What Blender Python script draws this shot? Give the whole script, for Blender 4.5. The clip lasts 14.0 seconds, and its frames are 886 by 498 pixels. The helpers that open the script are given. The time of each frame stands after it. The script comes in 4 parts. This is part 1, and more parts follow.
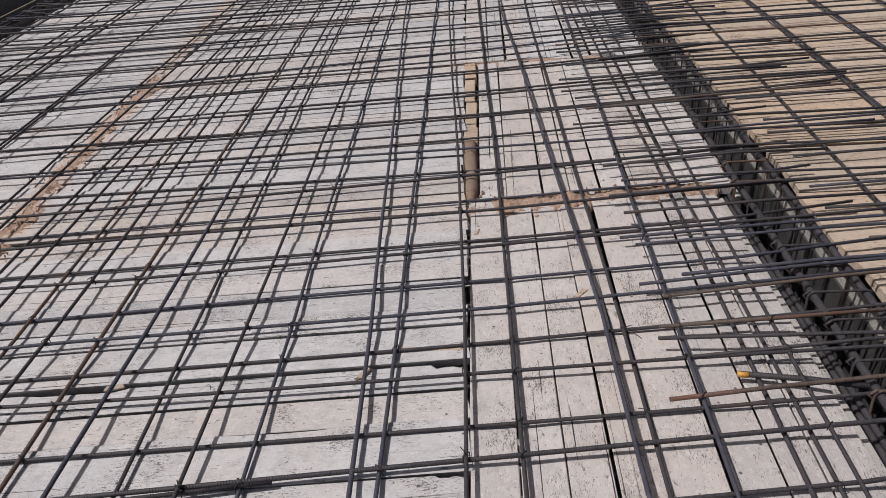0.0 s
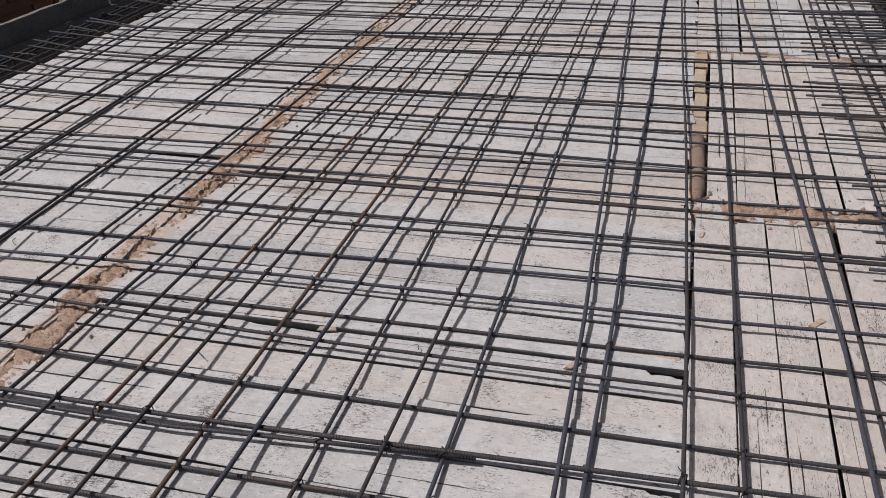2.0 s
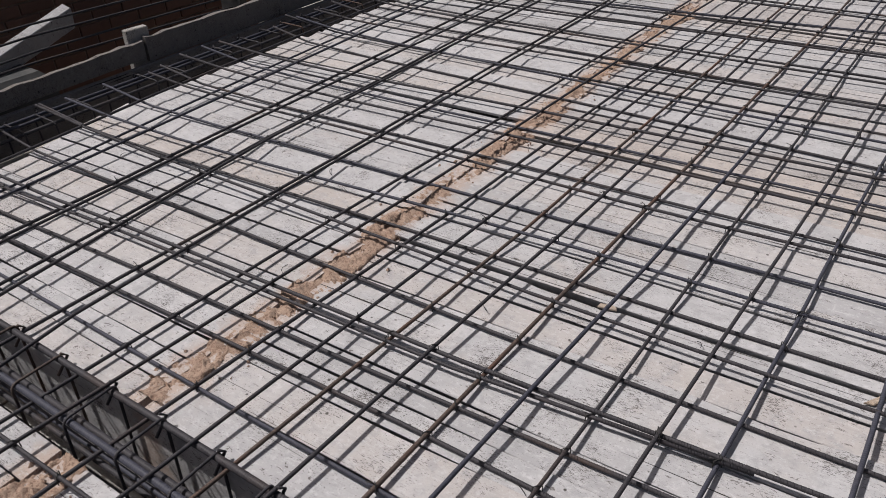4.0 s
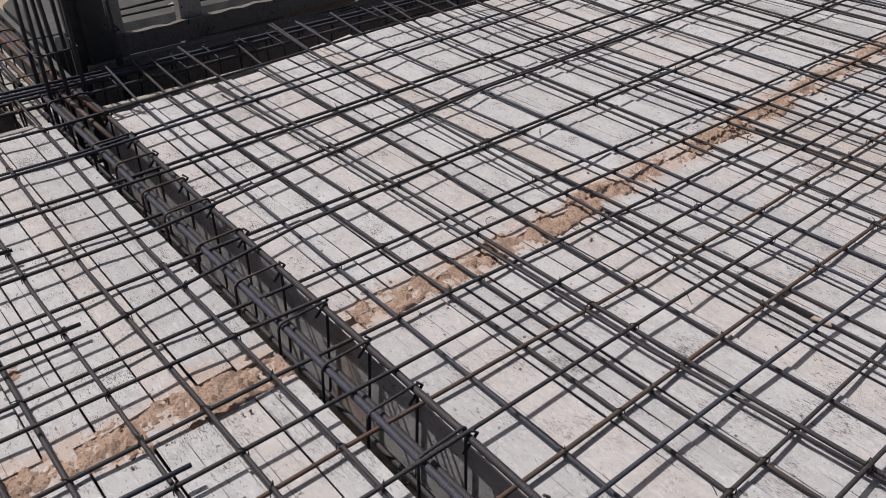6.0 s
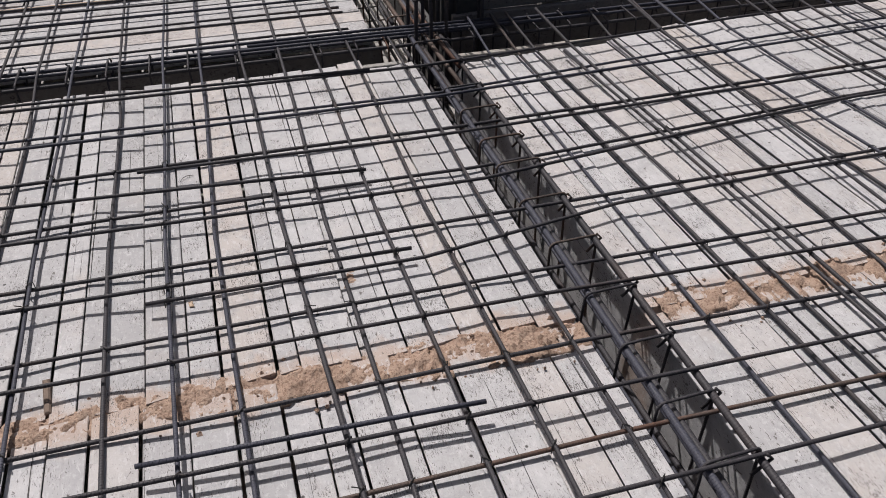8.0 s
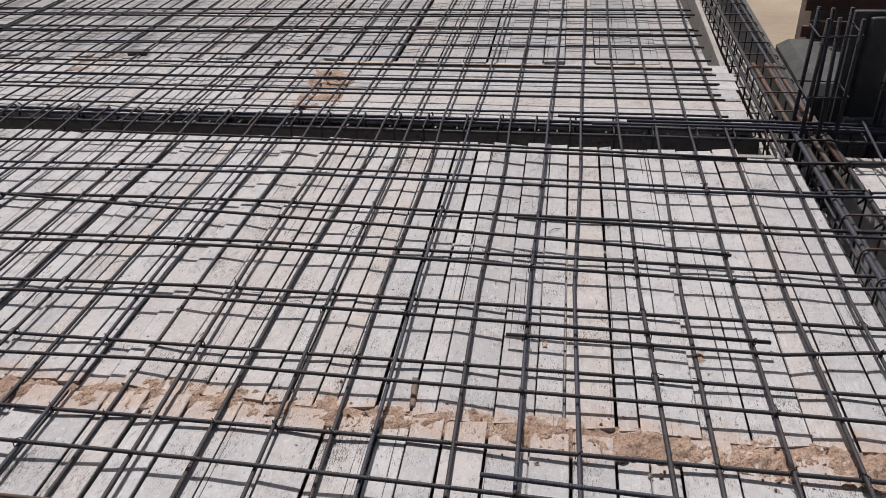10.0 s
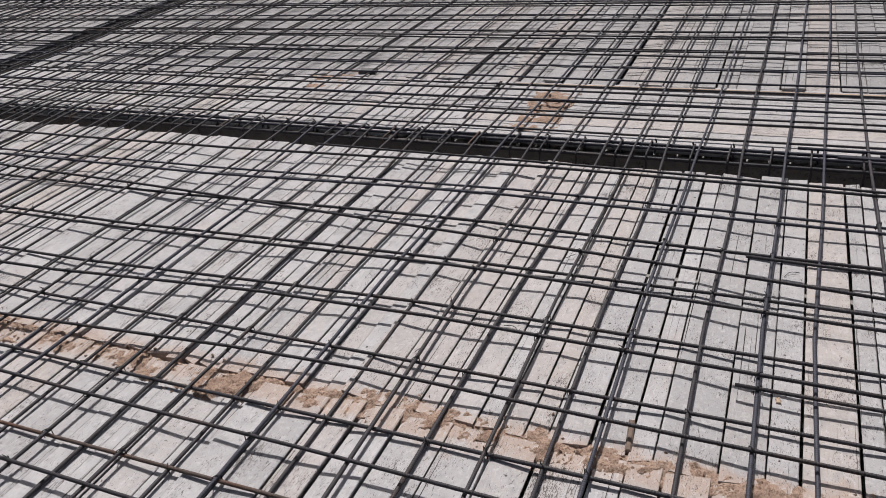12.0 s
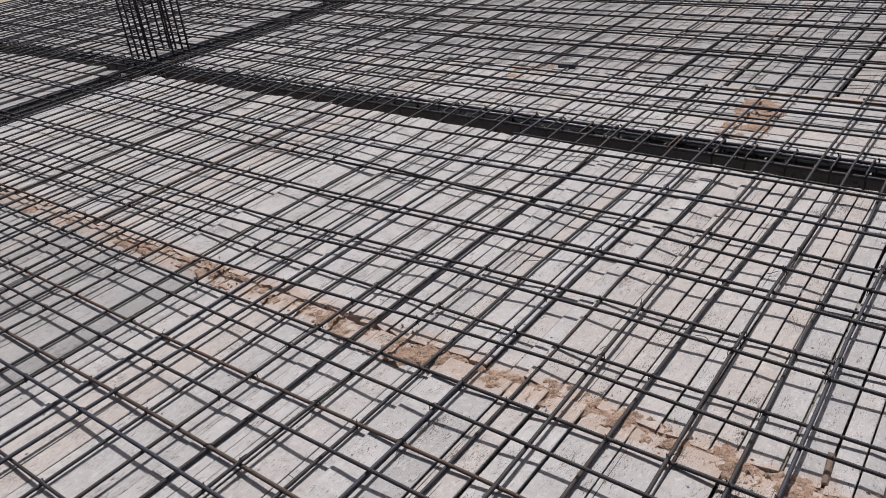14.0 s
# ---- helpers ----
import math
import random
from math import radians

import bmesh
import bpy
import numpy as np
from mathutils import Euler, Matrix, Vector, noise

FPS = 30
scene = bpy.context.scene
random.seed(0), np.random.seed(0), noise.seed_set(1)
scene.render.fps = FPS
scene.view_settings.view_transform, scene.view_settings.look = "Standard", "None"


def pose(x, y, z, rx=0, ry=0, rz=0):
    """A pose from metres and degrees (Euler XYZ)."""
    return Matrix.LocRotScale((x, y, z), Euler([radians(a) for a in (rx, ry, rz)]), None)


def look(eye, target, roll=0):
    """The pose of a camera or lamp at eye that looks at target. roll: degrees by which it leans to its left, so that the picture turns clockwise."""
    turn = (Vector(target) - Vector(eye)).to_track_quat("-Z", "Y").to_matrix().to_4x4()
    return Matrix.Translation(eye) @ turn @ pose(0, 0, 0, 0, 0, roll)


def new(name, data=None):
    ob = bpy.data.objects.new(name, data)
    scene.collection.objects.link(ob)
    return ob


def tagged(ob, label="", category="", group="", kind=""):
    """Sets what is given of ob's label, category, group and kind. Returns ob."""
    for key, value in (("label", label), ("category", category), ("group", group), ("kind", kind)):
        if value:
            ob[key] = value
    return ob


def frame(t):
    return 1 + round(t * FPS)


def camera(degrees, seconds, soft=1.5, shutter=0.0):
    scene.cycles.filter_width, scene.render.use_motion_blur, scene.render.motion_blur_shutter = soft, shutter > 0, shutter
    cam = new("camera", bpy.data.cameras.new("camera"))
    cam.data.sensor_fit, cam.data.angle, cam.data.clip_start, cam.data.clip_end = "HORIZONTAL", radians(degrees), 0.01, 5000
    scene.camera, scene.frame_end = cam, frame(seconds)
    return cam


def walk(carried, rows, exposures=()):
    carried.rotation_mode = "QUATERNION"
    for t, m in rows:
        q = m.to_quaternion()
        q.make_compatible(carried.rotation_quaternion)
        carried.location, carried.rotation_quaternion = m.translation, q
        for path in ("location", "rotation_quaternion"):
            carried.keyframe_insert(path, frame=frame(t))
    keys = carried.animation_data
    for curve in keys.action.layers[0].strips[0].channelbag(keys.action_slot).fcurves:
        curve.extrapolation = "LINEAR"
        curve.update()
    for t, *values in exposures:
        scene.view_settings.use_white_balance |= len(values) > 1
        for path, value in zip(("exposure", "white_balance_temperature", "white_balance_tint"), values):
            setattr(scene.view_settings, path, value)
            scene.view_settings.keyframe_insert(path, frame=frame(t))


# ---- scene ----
cam = camera(59.0, 14.0, soft=0.65)
PATH = [
    (0, (-0.014, 0.097, 1.412), (-0.135, 1.816, 0.397), -4.2),
    (0.5, (-0.043, 0.101, 1.42), (-0.333, 1.792, 0.394), -5.7),
    (1, (-0.117, 0.124, 1.423), (-0.455, 1.8, 0.385), -3.6),
    (1.5, (-0.187, 0.153, 1.414), (-0.603, 1.808, 0.372), -1.9),
    (2, (-0.24, 0.153, 1.404), (-0.736, 1.771, 0.339), -1.1),
    (2.5, (-0.282, 0.139, 1.404), (-0.883, 1.71, 0.322), -0.9),
    (3, (-0.323, 0.115, 1.406), (-1.073, 1.616, 0.318), -1.3),
    (3.5, (-0.359, 0.096, 1.411), (-1.267, 1.5, 0.314), -2.2),
    (3.7, (-0.367, 0.09, 1.407), (-1.325, 1.459, 0.307), -2.2),
    (5.8, (-0.507, -0.044, 1.412), (-1.713, 1.031, 0.231), 1.4),
    (6, (-0.521, -0.059, 1.406), (-1.755, 0.978, 0.222), 1.4),
    (6.5, (-0.565, -0.081, 1.405), (-1.844, 0.882, 0.207), 1.9),
    (7, (-0.629, -0.105, 1.395), (-1.945, 0.786, 0.181), 2.6),
    (7.5, (-0.643, -0.154, 1.39), (-2.029, 0.595, 0.158), 3.1),
    (8, (-0.561, -0.182, 1.416), (-2.072, 0.234, 0.173), -0.1),
    (8.5, (-0.491, -0.177, 1.423), (-2.055, 0.022, 0.193), -1.3),
    (9, (-0.441, -0.184, 1.435), (-2.035, -0.16, 0.227), -2.5),
    (9.2, (-0.442, -0.216, 1.443), (-2.061, -0.27, 0.269), -2.3),
    (11.3, (-0.514, -0.444, 1.442), (-2.116, -1.09, 0.433), -6.7),
    (11.5, (-0.511, -0.444, 1.447), (-2.095, -1.134, 0.441), -7.0),
    (12, (-0.498, -0.451, 1.45), (-2.042, -1.245, 0.457), -7.0),
    (12.5, (-0.481, -0.471, 1.448), (-1.98, -1.356, 0.465), -6.7),
    (13, (-0.462, -0.494, 1.447), (-1.919, -1.451, 0.467), -6.1),
    (13.5, (-0.442, -0.506, 1.456), (-1.827, -1.569, 0.48), -6.4),
    (14, (-0.423, -0.523, 1.461), (-1.751, -1.668, 0.499), -7.1),
]
walk(cam, [(t, look(eye, target, roll)) for t, eye, target, roll in PATH], exposures=[(0.0, -0.14), (3.0, -0.21), (3.7, -0.17), (6.0, -0.05), (9.0, 0.02), (11.5, -0.04), (14.0, -0.09)])

# ---- light ----
SUN_WAY = Vector((-0.58, -0.23, 1.0)).normalized()
world = bpy.data.worlds.new("sky")
scene.world = world
world.use_nodes = True
wn = world.node_tree.nodes
sky = wn.new("ShaderNodeTexSky")
sky.sky_type = "NISHITA"
sky.sun_disc = False
sky.air_density, sky.dust_density, sky.ozone_density = 1.0, 6.0, 0.6
sky.sun_elevation = math.asin(SUN_WAY.z)
sky.sun_rotation = math.atan2(SUN_WAY.x, SUN_WAY.y)
wn["Background"].inputs["Strength"].default_value = 0.053
world.node_tree.links.new(sky.outputs[0], wn["Background"].inputs["Color"])
sun_data = bpy.data.lights.new("sun", "SUN")
sun_data.energy = 4.4
sun_data.angle = radians(0.55)
sun_data.color = (1.0, 0.975, 0.955)
sun = new("sun", sun_data)
sun.matrix_world = look(SUN_WAY * 40, (0, 0, 0))
scene.view_settings.exposure = 0.0


# ---- materials ----
class Mat:
    """A small builder for node materials."""

    def __init__(self, name, rough=0.8, metal=0.0):
        self.m = bpy.data.materials.new(name)
        self.m.use_nodes = True
        self.t = self.m.node_tree
        self.b = self.t.nodes["Principled BSDF"]
        self.b.inputs["Roughness"].default_value = rough
        self.b.inputs["Metallic"].default_value = metal

    def n(self, kind, **sockets):
        node = self.t.nodes.new(kind)
        for k, v in sockets.items():
            key = int(k[1:]) if k[0] == "i" and k[1:].isdigit() else k.replace("_", " ")
            if hasattr(v, "links") or isinstance(v, bpy.types.NodeSocket):
                self.t.links.new(v, node.inputs[key])
            else:
                node.inputs[key].default_value = v
        return node

    def coords(self, kind="Object", scale=(1, 1, 1), shift=True):
        tc = self.n("ShaderNodeTexCoord")
        mp = self.n("ShaderNodeMapping", Vector=tc.outputs[kind], Scale=scale)
        if shift:
            info = self.n("ShaderNodeObjectInfo")
            mul = self.n("ShaderNodeMath", i0=info.outputs["Random"], i1=57.0)
            mul.operation = "MULTIPLY"
            self.t.links.new(mul.outputs[0], mp.inputs["Location"])
        return mp.outputs[0]

    def random(self):
        return self.n("ShaderNodeObjectInfo").outputs["Random"]

    def island(self):
        return self.n("ShaderNodeNewGeometry").outputs["Random Per Island"]

    def noise(self, vec, scale, detail=4.0, rough=0.6, distort=0.0):
        return self.n("ShaderNodeTexNoise", Vector=vec, Scale=scale, Detail=detail, Roughness=rough, Distortion=distort).outputs[0]

    def ramp(self, fac, stops):
        node = self.n("ShaderNodeValToRGB", Fac=fac)
        cr = node.color_ramp
        while len(cr.elements) < len(stops):
            cr.elements.new(0.5)
        for e, (p, c) in zip(cr.elements, stops):
            e.position = p
            e.color = (*c, 1) if not isinstance(c, (int, float)) else (c, c, c, 1)
        return node.outputs[0]

    def mix(self, fac, a, b, how="MIX"):
        node = self.t.nodes.new("ShaderNodeMix")
        node.data_type = "RGBA"
        node.blend_type = how
        for sock, v in ((node.inputs[0], fac), (node.inputs[6], a), (node.inputs[7], b)):
            if isinstance(v, bpy.types.NodeSocket):
                self.t.links.new(v, sock)
            elif isinstance(v, (int, float)):
                sock.default_value = v
            else:
                sock.default_value = (*v, 1)
        return node.outputs[2]

    def color(self, sock):
        self.t.links.new(sock, self.b.inputs["Base Color"])

    def rough(self, sock):
        self.t.links.new(sock, self.b.inputs["Roughness"])

    def bump(self, *layers):
        last = None
        for height, strength, dist in layers:
            node = self.n("ShaderNodeBump", Height=height, Strength=strength, Distance=dist)
            if last:
                self.t.links.new(last, node.inputs["Normal"])
            last = node.outputs[0]
        self.t.links.new(last, self.b.inputs["Normal"])


def board_material(name, pale, tan, dark, rnd="object", tan_from=0.55, grain=0.22, stained=True):
    """Old shuttering timber: thin cement film, fine flecks and cracks along the board, mortar stain along the joints, nail holes."""
    m = Mat(name, 0.92)
    m.b.inputs["Specular IOR Level"].default_value = 0.18
    r = m.random() if rnd == "object" else m.island()
    v = m.coords("Object")

    def stretched(x, y, z):
        node = m.n("ShaderNodeVectorMath", i0=v, i1=(x, y, z))
        node.operation = "MULTIPLY"
        return node.outputs[0]

    def calc(how, a, b):
        node = m.n("ShaderNodeMath", i0=a, i1=b)
        node.operation = how
        return node.outputs[0]

    g1 = m.noise(stretched(2.5, 26.0, 30.0), 3.0, 5.0, 0.6, 0.4)
    blot = m.noise(v, 5.5, 6.0, 0.65)
    mist = m.noise(v, 21.0, 6.0, 0.75)
    base = m.mix(m.ramp(blot, [(0.30, 0.0), (0.70, 1.0)]), tuple(min(1, c * 1.06) for c in pale), tuple(c * 0.86 for c in pale))
    base = m.mix(m.ramp(r, [(tan_from, 0.0), (1.0, 0.62)]), base, tan)
    base = m.mix(m.ramp(r, [(0.0, 0.6), (0.38, 0.0)]), base, tuple(c * 0.68 for c in pale))
    stain = m.noise(v, 1.7, 5.0, 0.72)
    base = m.mix(m.ramp(stain, [(0.55, 0.0), (0.74, 0.55)]), base, tan)
    base = m.mix(m.ramp(mist, [(0.37, 0.7), (0.50, 0.0)]), base, tuple(c * 0.74 for c in pale))
    base = m.mix(m.ramp(g1, [(0.27, grain), (0.42, 0.0)]), base, dark)
    if stained:
        sep = m.n("ShaderNodeSeparateXYZ", Vector=m.n("ShaderNodeNewGeometry").outputs["Position"])
        shift = calc("MULTIPLY", calc("MAXIMUM", calc("SUBTRACT", sep.outputs[1], 1.4), 0.0), 0.036)
        off = calc("ABSOLUTE", calc("ADD", calc("ADD", sep.outputs[0], 1.885), shift), 0.0)
        ragged = m.noise(m.n("ShaderNodeNewGeometry").outputs["Position"], 7.0, 6.0, 0.7)
        reach = calc("SUBTRACT", calc("MULTIPLY", ragged, 0.25), off)
        base = m.mix(m.ramp(reach, [(0.03, 0.0), (0.085, 0.62)]), base, (0.40, 0.29, 0.23))
    film = m.noise(v, 60.0, 4.0, 0.7)
    base = m.mix(m.ramp(film, [(0.55, 0.0), (0.64, 0.45)]), base, tuple(min(1, c * 1.2) for c in pale))
    flecks = m.noise(stretched(90.0, 300.0, 150.0), 1.0, 4.0, 0.75, 0.8)
    patchy = m.noise(v, 6.0, 3.0, 0.6)
    low = calc("ADD", flecks, calc("MULTIPLY", calc("SUBTRACT", 0.50, patchy), 0.55))
    base = m.mix(m.ramp(low, [(0.345, 0.85), (0.392, 0.0)]), base, tuple(c * 0.42 for c in dark))
    scuff = m.noise(stretched(22.0, 60.0, 40.0), 1.2, 5.0, 0.75, 1.2)
    base = m.mix(m.ramp(scuff, [(0.355, 0.85), (0.390, 0.0)]), base, tuple(c * 0.6 for c in dark))
    chalk = m.noise(stretched(10.0, 34.0, 30.0), 2.2, 6.0, 0.8, 0.8)
    base = m.mix(m.ramp(chalk, [(0.56, 0.0), (0.63, 0.6)]), base, tuple(min(1, c * 1.22) for c in pale))
    crack = m.noise(stretched(0.55, 70.0, 30.0), 1.5, 4.0, 0.5, 0.7)
    base = m.mix(m.ramp(crack, [(0.300, 1.0), (0.318, 0.0)]), base, tuple(c * 0.22 for c in dark))
    spots = m.n("ShaderNodeTexVoronoi", Vector=v, Scale=13.0)
    base = m.mix(m.ramp(spots.outputs["Distance"], [(0.040, 0.9), (0.07, 0.0)]), base, tuple(c * 0.3 for c in dark))
    m.color(base)
    split = m.ramp(crack, [(0.300, 0.0), (0.325, 1.0)])
    worn = m.ramp(scuff, [(0.31, 0.0), (0.37, 1.0)])
    m.bump((split, 0.6, 0.003), (mist, 0.8, 0.005), (worn, 0.5, 0.0015), (low, 0.25, 0.003))
    return m.m


PALE, TANC, DARKC = (0.438, 0.424, 0.433), (0.41, 0.35, 0.315), (0.20, 0.175, 0.165)
BOARD = board_material("weathered_board", PALE, TANC, DARKC, "object", 0.66)
BOARD_WARM = board_material("warm_weathered_board", tuple(c * k for c, k in zip(PALE, (1.0, 0.96, 0.93))), TANC, DARKC, "object", 0.45)
# far decks: PALE darkened in the colour itself, to dim the distance
BOARD_FAR = board_material("darkened_board_far", tuple(0.79 * c for c in PALE), TANC, DARKC, "island", 0.66)
TAN_A, TAN_B, TAN_C = (0.41, 0.335, 0.275), (0.40, 0.285, 0.20), (0.19, 0.12, 0.08)
BOARD_TAN = board_material("tan_board", TAN_A, TAN_B, TAN_C, "object", 0.30, stained=False)
BOARD_TAN_FAR = board_material("tan_board_far", TAN_A, TAN_B, TAN_C, "island", 0.30)
SIDE = board_material("side_board", (0.36, 0.34, 0.325), (0.30, 0.26, 0.22), (0.13, 0.115, 0.105), "object", 0.7)
# SIDE with its tones about halved, for west trench and edge boards
SIDE_DARK = board_material("dark_side_board", (0.18, 0.165, 0.162), (0.14, 0.12, 0.105), (0.07, 0.06, 0.055), "object", 0.7)
POLE_WOOD = board_material("pole_wood", (0.22, 0.165, 0.135), (0.20, 0.13, 0.095), (0.08, 0.055, 0.045), "object", 0.3, stained=False)
NEW_WOOD = board_material("new_batten", (0.42, 0.33, 0.26), (0.40, 0.26, 0.165), (0.18, 0.11, 0.06), "object", 0.3)


def steel_material(name, clean, rust, rusty):
    """Ribbed reinforcing steel: mill scale with bluish sheen, rust film, cross ribs along the bar."""
    m = Mat(name, 0.55, 0.0)
    m.b.inputs["Specular IOR Level"].default_value = 0.22
    v = m.coords("Object")
    tc = m.n("ShaderNodeTexCoord")
    big = m.noise(v, 2.6, 3.0, 0.6)
    fine = m.noise(v, 70.0, 4.0, 0.7)
    base = m.mix(m.ramp(fine, [(0.35, 0.0), (0.7, 1.0)]), clean, tuple(c * 1.7 for c in clean))
    base = m.mix(m.ramp(big, [(0.62 - rusty, 0.0), (0.80 - rusty * 0.6, 0.85)]), base, rust)
    sep = m.n("ShaderNodeSeparateXYZ", Vector=tc.outputs["UV"])
    skew = m.n("ShaderNodeMath", i0=sep.outputs[1], i1=0.006)
    skew.operation = "MULTIPLY"
    add = m.n("ShaderNodeMath", i0=sep.outputs[0], i1=skew.outputs[0])
    add.operation = "ADD"
    ph = m.n("ShaderNodeMath", i0=add.outputs[0], i1=2 * math.pi / 0.0072)
    ph.operation = "MULTIPLY"
    wob = m.n("ShaderNodeMath", i0=m.noise(v, 35.0, 2.0), i1=3.0)
    wob.operation = "MULTIPLY"
    ph2 = m.n("ShaderNodeMath", i0=ph.outputs[0], i1=wob.outputs[0])
    ph2.operation = "ADD"
    rib = m.n("ShaderNodeMath", i0=ph2.outputs[0])
    rib.operation = "SINE"
    ribs = m.ramp(rib.outputs[0], [(0.25, 0.0), (0.75, 1.0)])
    base = m.mix(m.ramp(ribs, [(0.2, 0.0), (1.0, 0.22)]), base, tuple(min(1, c * 2.0) for c in clean))
    m.color(base)
    m.rough(m.ramp(fine, [(0.3, 0.45), (0.7, 0.72)]))
    m.bump((ribs, 1.0, 0.0022), (fine, 0.3, 0.001))
    return m.m


STEEL = steel_material("ribbed_steel", (0.036, 0.033, 0.037), (0.085, 0.056, 0.044), 0.03)
STEEL_BLUE = steel_material("bluish_steel", (0.042, 0.042, 0.055), (0.085, 0.068, 0.06), -0.08)
STEEL_RUST = steel_material("rusty_steel", (0.070, 0.052, 0.045), (0.14, 0.062, 0.038), 0.14)
WIRE = steel_material("binding_wire", (0.030, 0.028, 0.028), (0.08, 0.05, 0.035), 0.05)

m = Mat("dry_mortar", 0.95)
v = m.coords("Object", shift=False)
lump = m.noise(v, 26.0, 6.0, 0.7)
grit = m.noise(v, 140.0, 3.0, 0.7)
tone = m.mix(m.ramp(lump, [(0.3, 0.0), (0.7, 1.0)]), (0.30, 0.20, 0.15), (0.43, 0.315, 0.245))
tone = m.mix(m.ramp(grit, [(0.38, 0.85), (0.52, 0.0)]), tone, (0.20, 0.12, 0.085))
m.color(tone)
m.bump((lump, 0.9, 0.013), (grit, 1.0, 0.005))
MORTAR = m.m

# brick tones set low: part of the yard wall's shade sits in this colour
m = Mat("burnt_brick", 0.92)
v = m.coords("Object")
blot = m.noise(v, 9.0, 5.0, 0.7)
tone = m.mix(m.random(), (0.12, 0.06, 0.042), (0.17, 0.09, 0.062))
tone = m.mix(m.ramp(blot, [(0.4, 0.0), (0.75, 0.7)]), tone, (0.13, 0.065, 0.048))
m.color(tone)
m.bump((blot, 0.6, 0.006), (m.noise(v, 60.0), 0.5, 0.003))
BRICK = m.m

m = Mat("grey_cement", 0.93)
v = m.coords("Object", shift=False)
blot = m.noise(v, 3.0, 6.0, 0.65)
m.color(m.mix(m.ramp(blot, [(0.3, 0.0), (0.7, 1.0)]), (0.30, 0.28, 0.26), (0.40, 0.38, 0.35)))
m.bump((m.noise(v, 40.0, 5.0), 0.5, 0.006))
CEMENT = m.m

m = Mat("brown_wall_mortar", 0.95)
v = m.coords("Object", shift=False)
m.color(m.mix(m.ramp(m.noise(v, 6.0, 6.0), [(0.3, 0.0), (0.7, 1.0)]), (0.13, 0.085, 0.065), (0.22, 0.16, 0.125)))
m.bump((m.noise(v, 50.0, 5.0), 0.6, 0.006))
WALL_MORTAR = m.m

m = Mat("dusty_ground", 0.97)
v = m.coords("Object", shift=False)
blot = m.noise(v, 0.35, 8.0, 0.65)
m.color(m.mix(m.ramp(blot, [(0.3, 0.0), (0.7, 1.0)]), (0.24, 0.18, 0.13), (0.34, 0.28, 0.21)))
m.bump((m.noise(v, 4.0, 8.0), 0.7, 0.05))
GROUND = m.m

m = Mat("white_plastic", 0.35)
v = m.coords("Object", shift=False)
m.color(m.mix(m.ramp(m.noise(v, 12.0), [(0.4, 0.0), (0.7, 0.5)]), (0.72, 0.74, 0.76), (0.50, 0.50, 0.50)))
PLASTIC = m.m

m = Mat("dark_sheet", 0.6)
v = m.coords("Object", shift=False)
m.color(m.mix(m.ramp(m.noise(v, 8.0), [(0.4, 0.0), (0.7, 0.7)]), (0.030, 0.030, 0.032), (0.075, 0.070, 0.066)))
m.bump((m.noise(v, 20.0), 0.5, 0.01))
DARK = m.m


# ---- mesh helpers ----
def mesh_object(name, verts, faces, material, parent=None, at=None, uvs=None, smooth=False):
    me = bpy.data.meshes.new(name)
    me.from_pydata(verts, [], faces)
    me.materials.append(material)
    if smooth:
        me.polygons.foreach_set("use_smooth", [True] * len(faces))
    if uvs:
        layer = me.uv_layers.new(name="UVMap")
        flat = [c for f in faces for i in f for c in uvs[i]]
        layer.data.foreach_set("uv", flat)
    ob = new(name, me)
    if at is not None:
        ob.matrix_world = at
    if parent:
        ob.parent = parent
    return ob


def tube_data(path, r, sides=8, start=0, verts=None, faces=None, uvs=None):
    """A capped round rod along a path."""
    verts = [] if verts is None else verts
    faces = [] if faces is None else faces
    uvs = [] if uvs is None else uvs
    path = [Vector(p) for p in path]
    run = 0.0
    base = len(verts)
    last_up = None
    for i, p in enumerate(path):
        a, b = path[max(i - 1, 0)], path[min(i + 1, len(path) - 1)]
        d = (b - a).normalized()
        if last_up is None:
            up = Vector((0, 0, 1)) if abs(d.z) < 0.9 else Vector((0, 1, 0))
        else:
            up = last_up
        s = d.cross(up)
        if s.length < 1e-4:
            s = d.orthogonal()
        s.normalize()
        u = s.cross(d).normalized()
        last_up = u
        if i:
            run += (p - path[i - 1]).length
        for k in range(sides):
            w = 2 * math.pi * k / sides
            verts.append(tuple(p + s * (r * math.cos(w)) + u * (r * math.sin(w))))
            uvs.append((run, k / sides))
    n = len(path)
    for i in range(n - 1):
        for k in range(sides):
            k2 = (k + 1) % sides
            o = base + i * sides
            faces.append((o + k, o + k2, o + sides + k2, o + sides + k))
    faces.append(tuple(base + k for k in reversed(range(sides))))
    faces.append(tuple(base + (n - 1) * sides + k for k in range(sides)))
    return verts, faces, uvs


def tube(name, path, r, material, parent=None, sides=8):
    v, f, u = tube_data(path, r, sides)
    return mesh_object(name, v, f, material, parent, None, u, True)


def empty(name):
    return new(name)


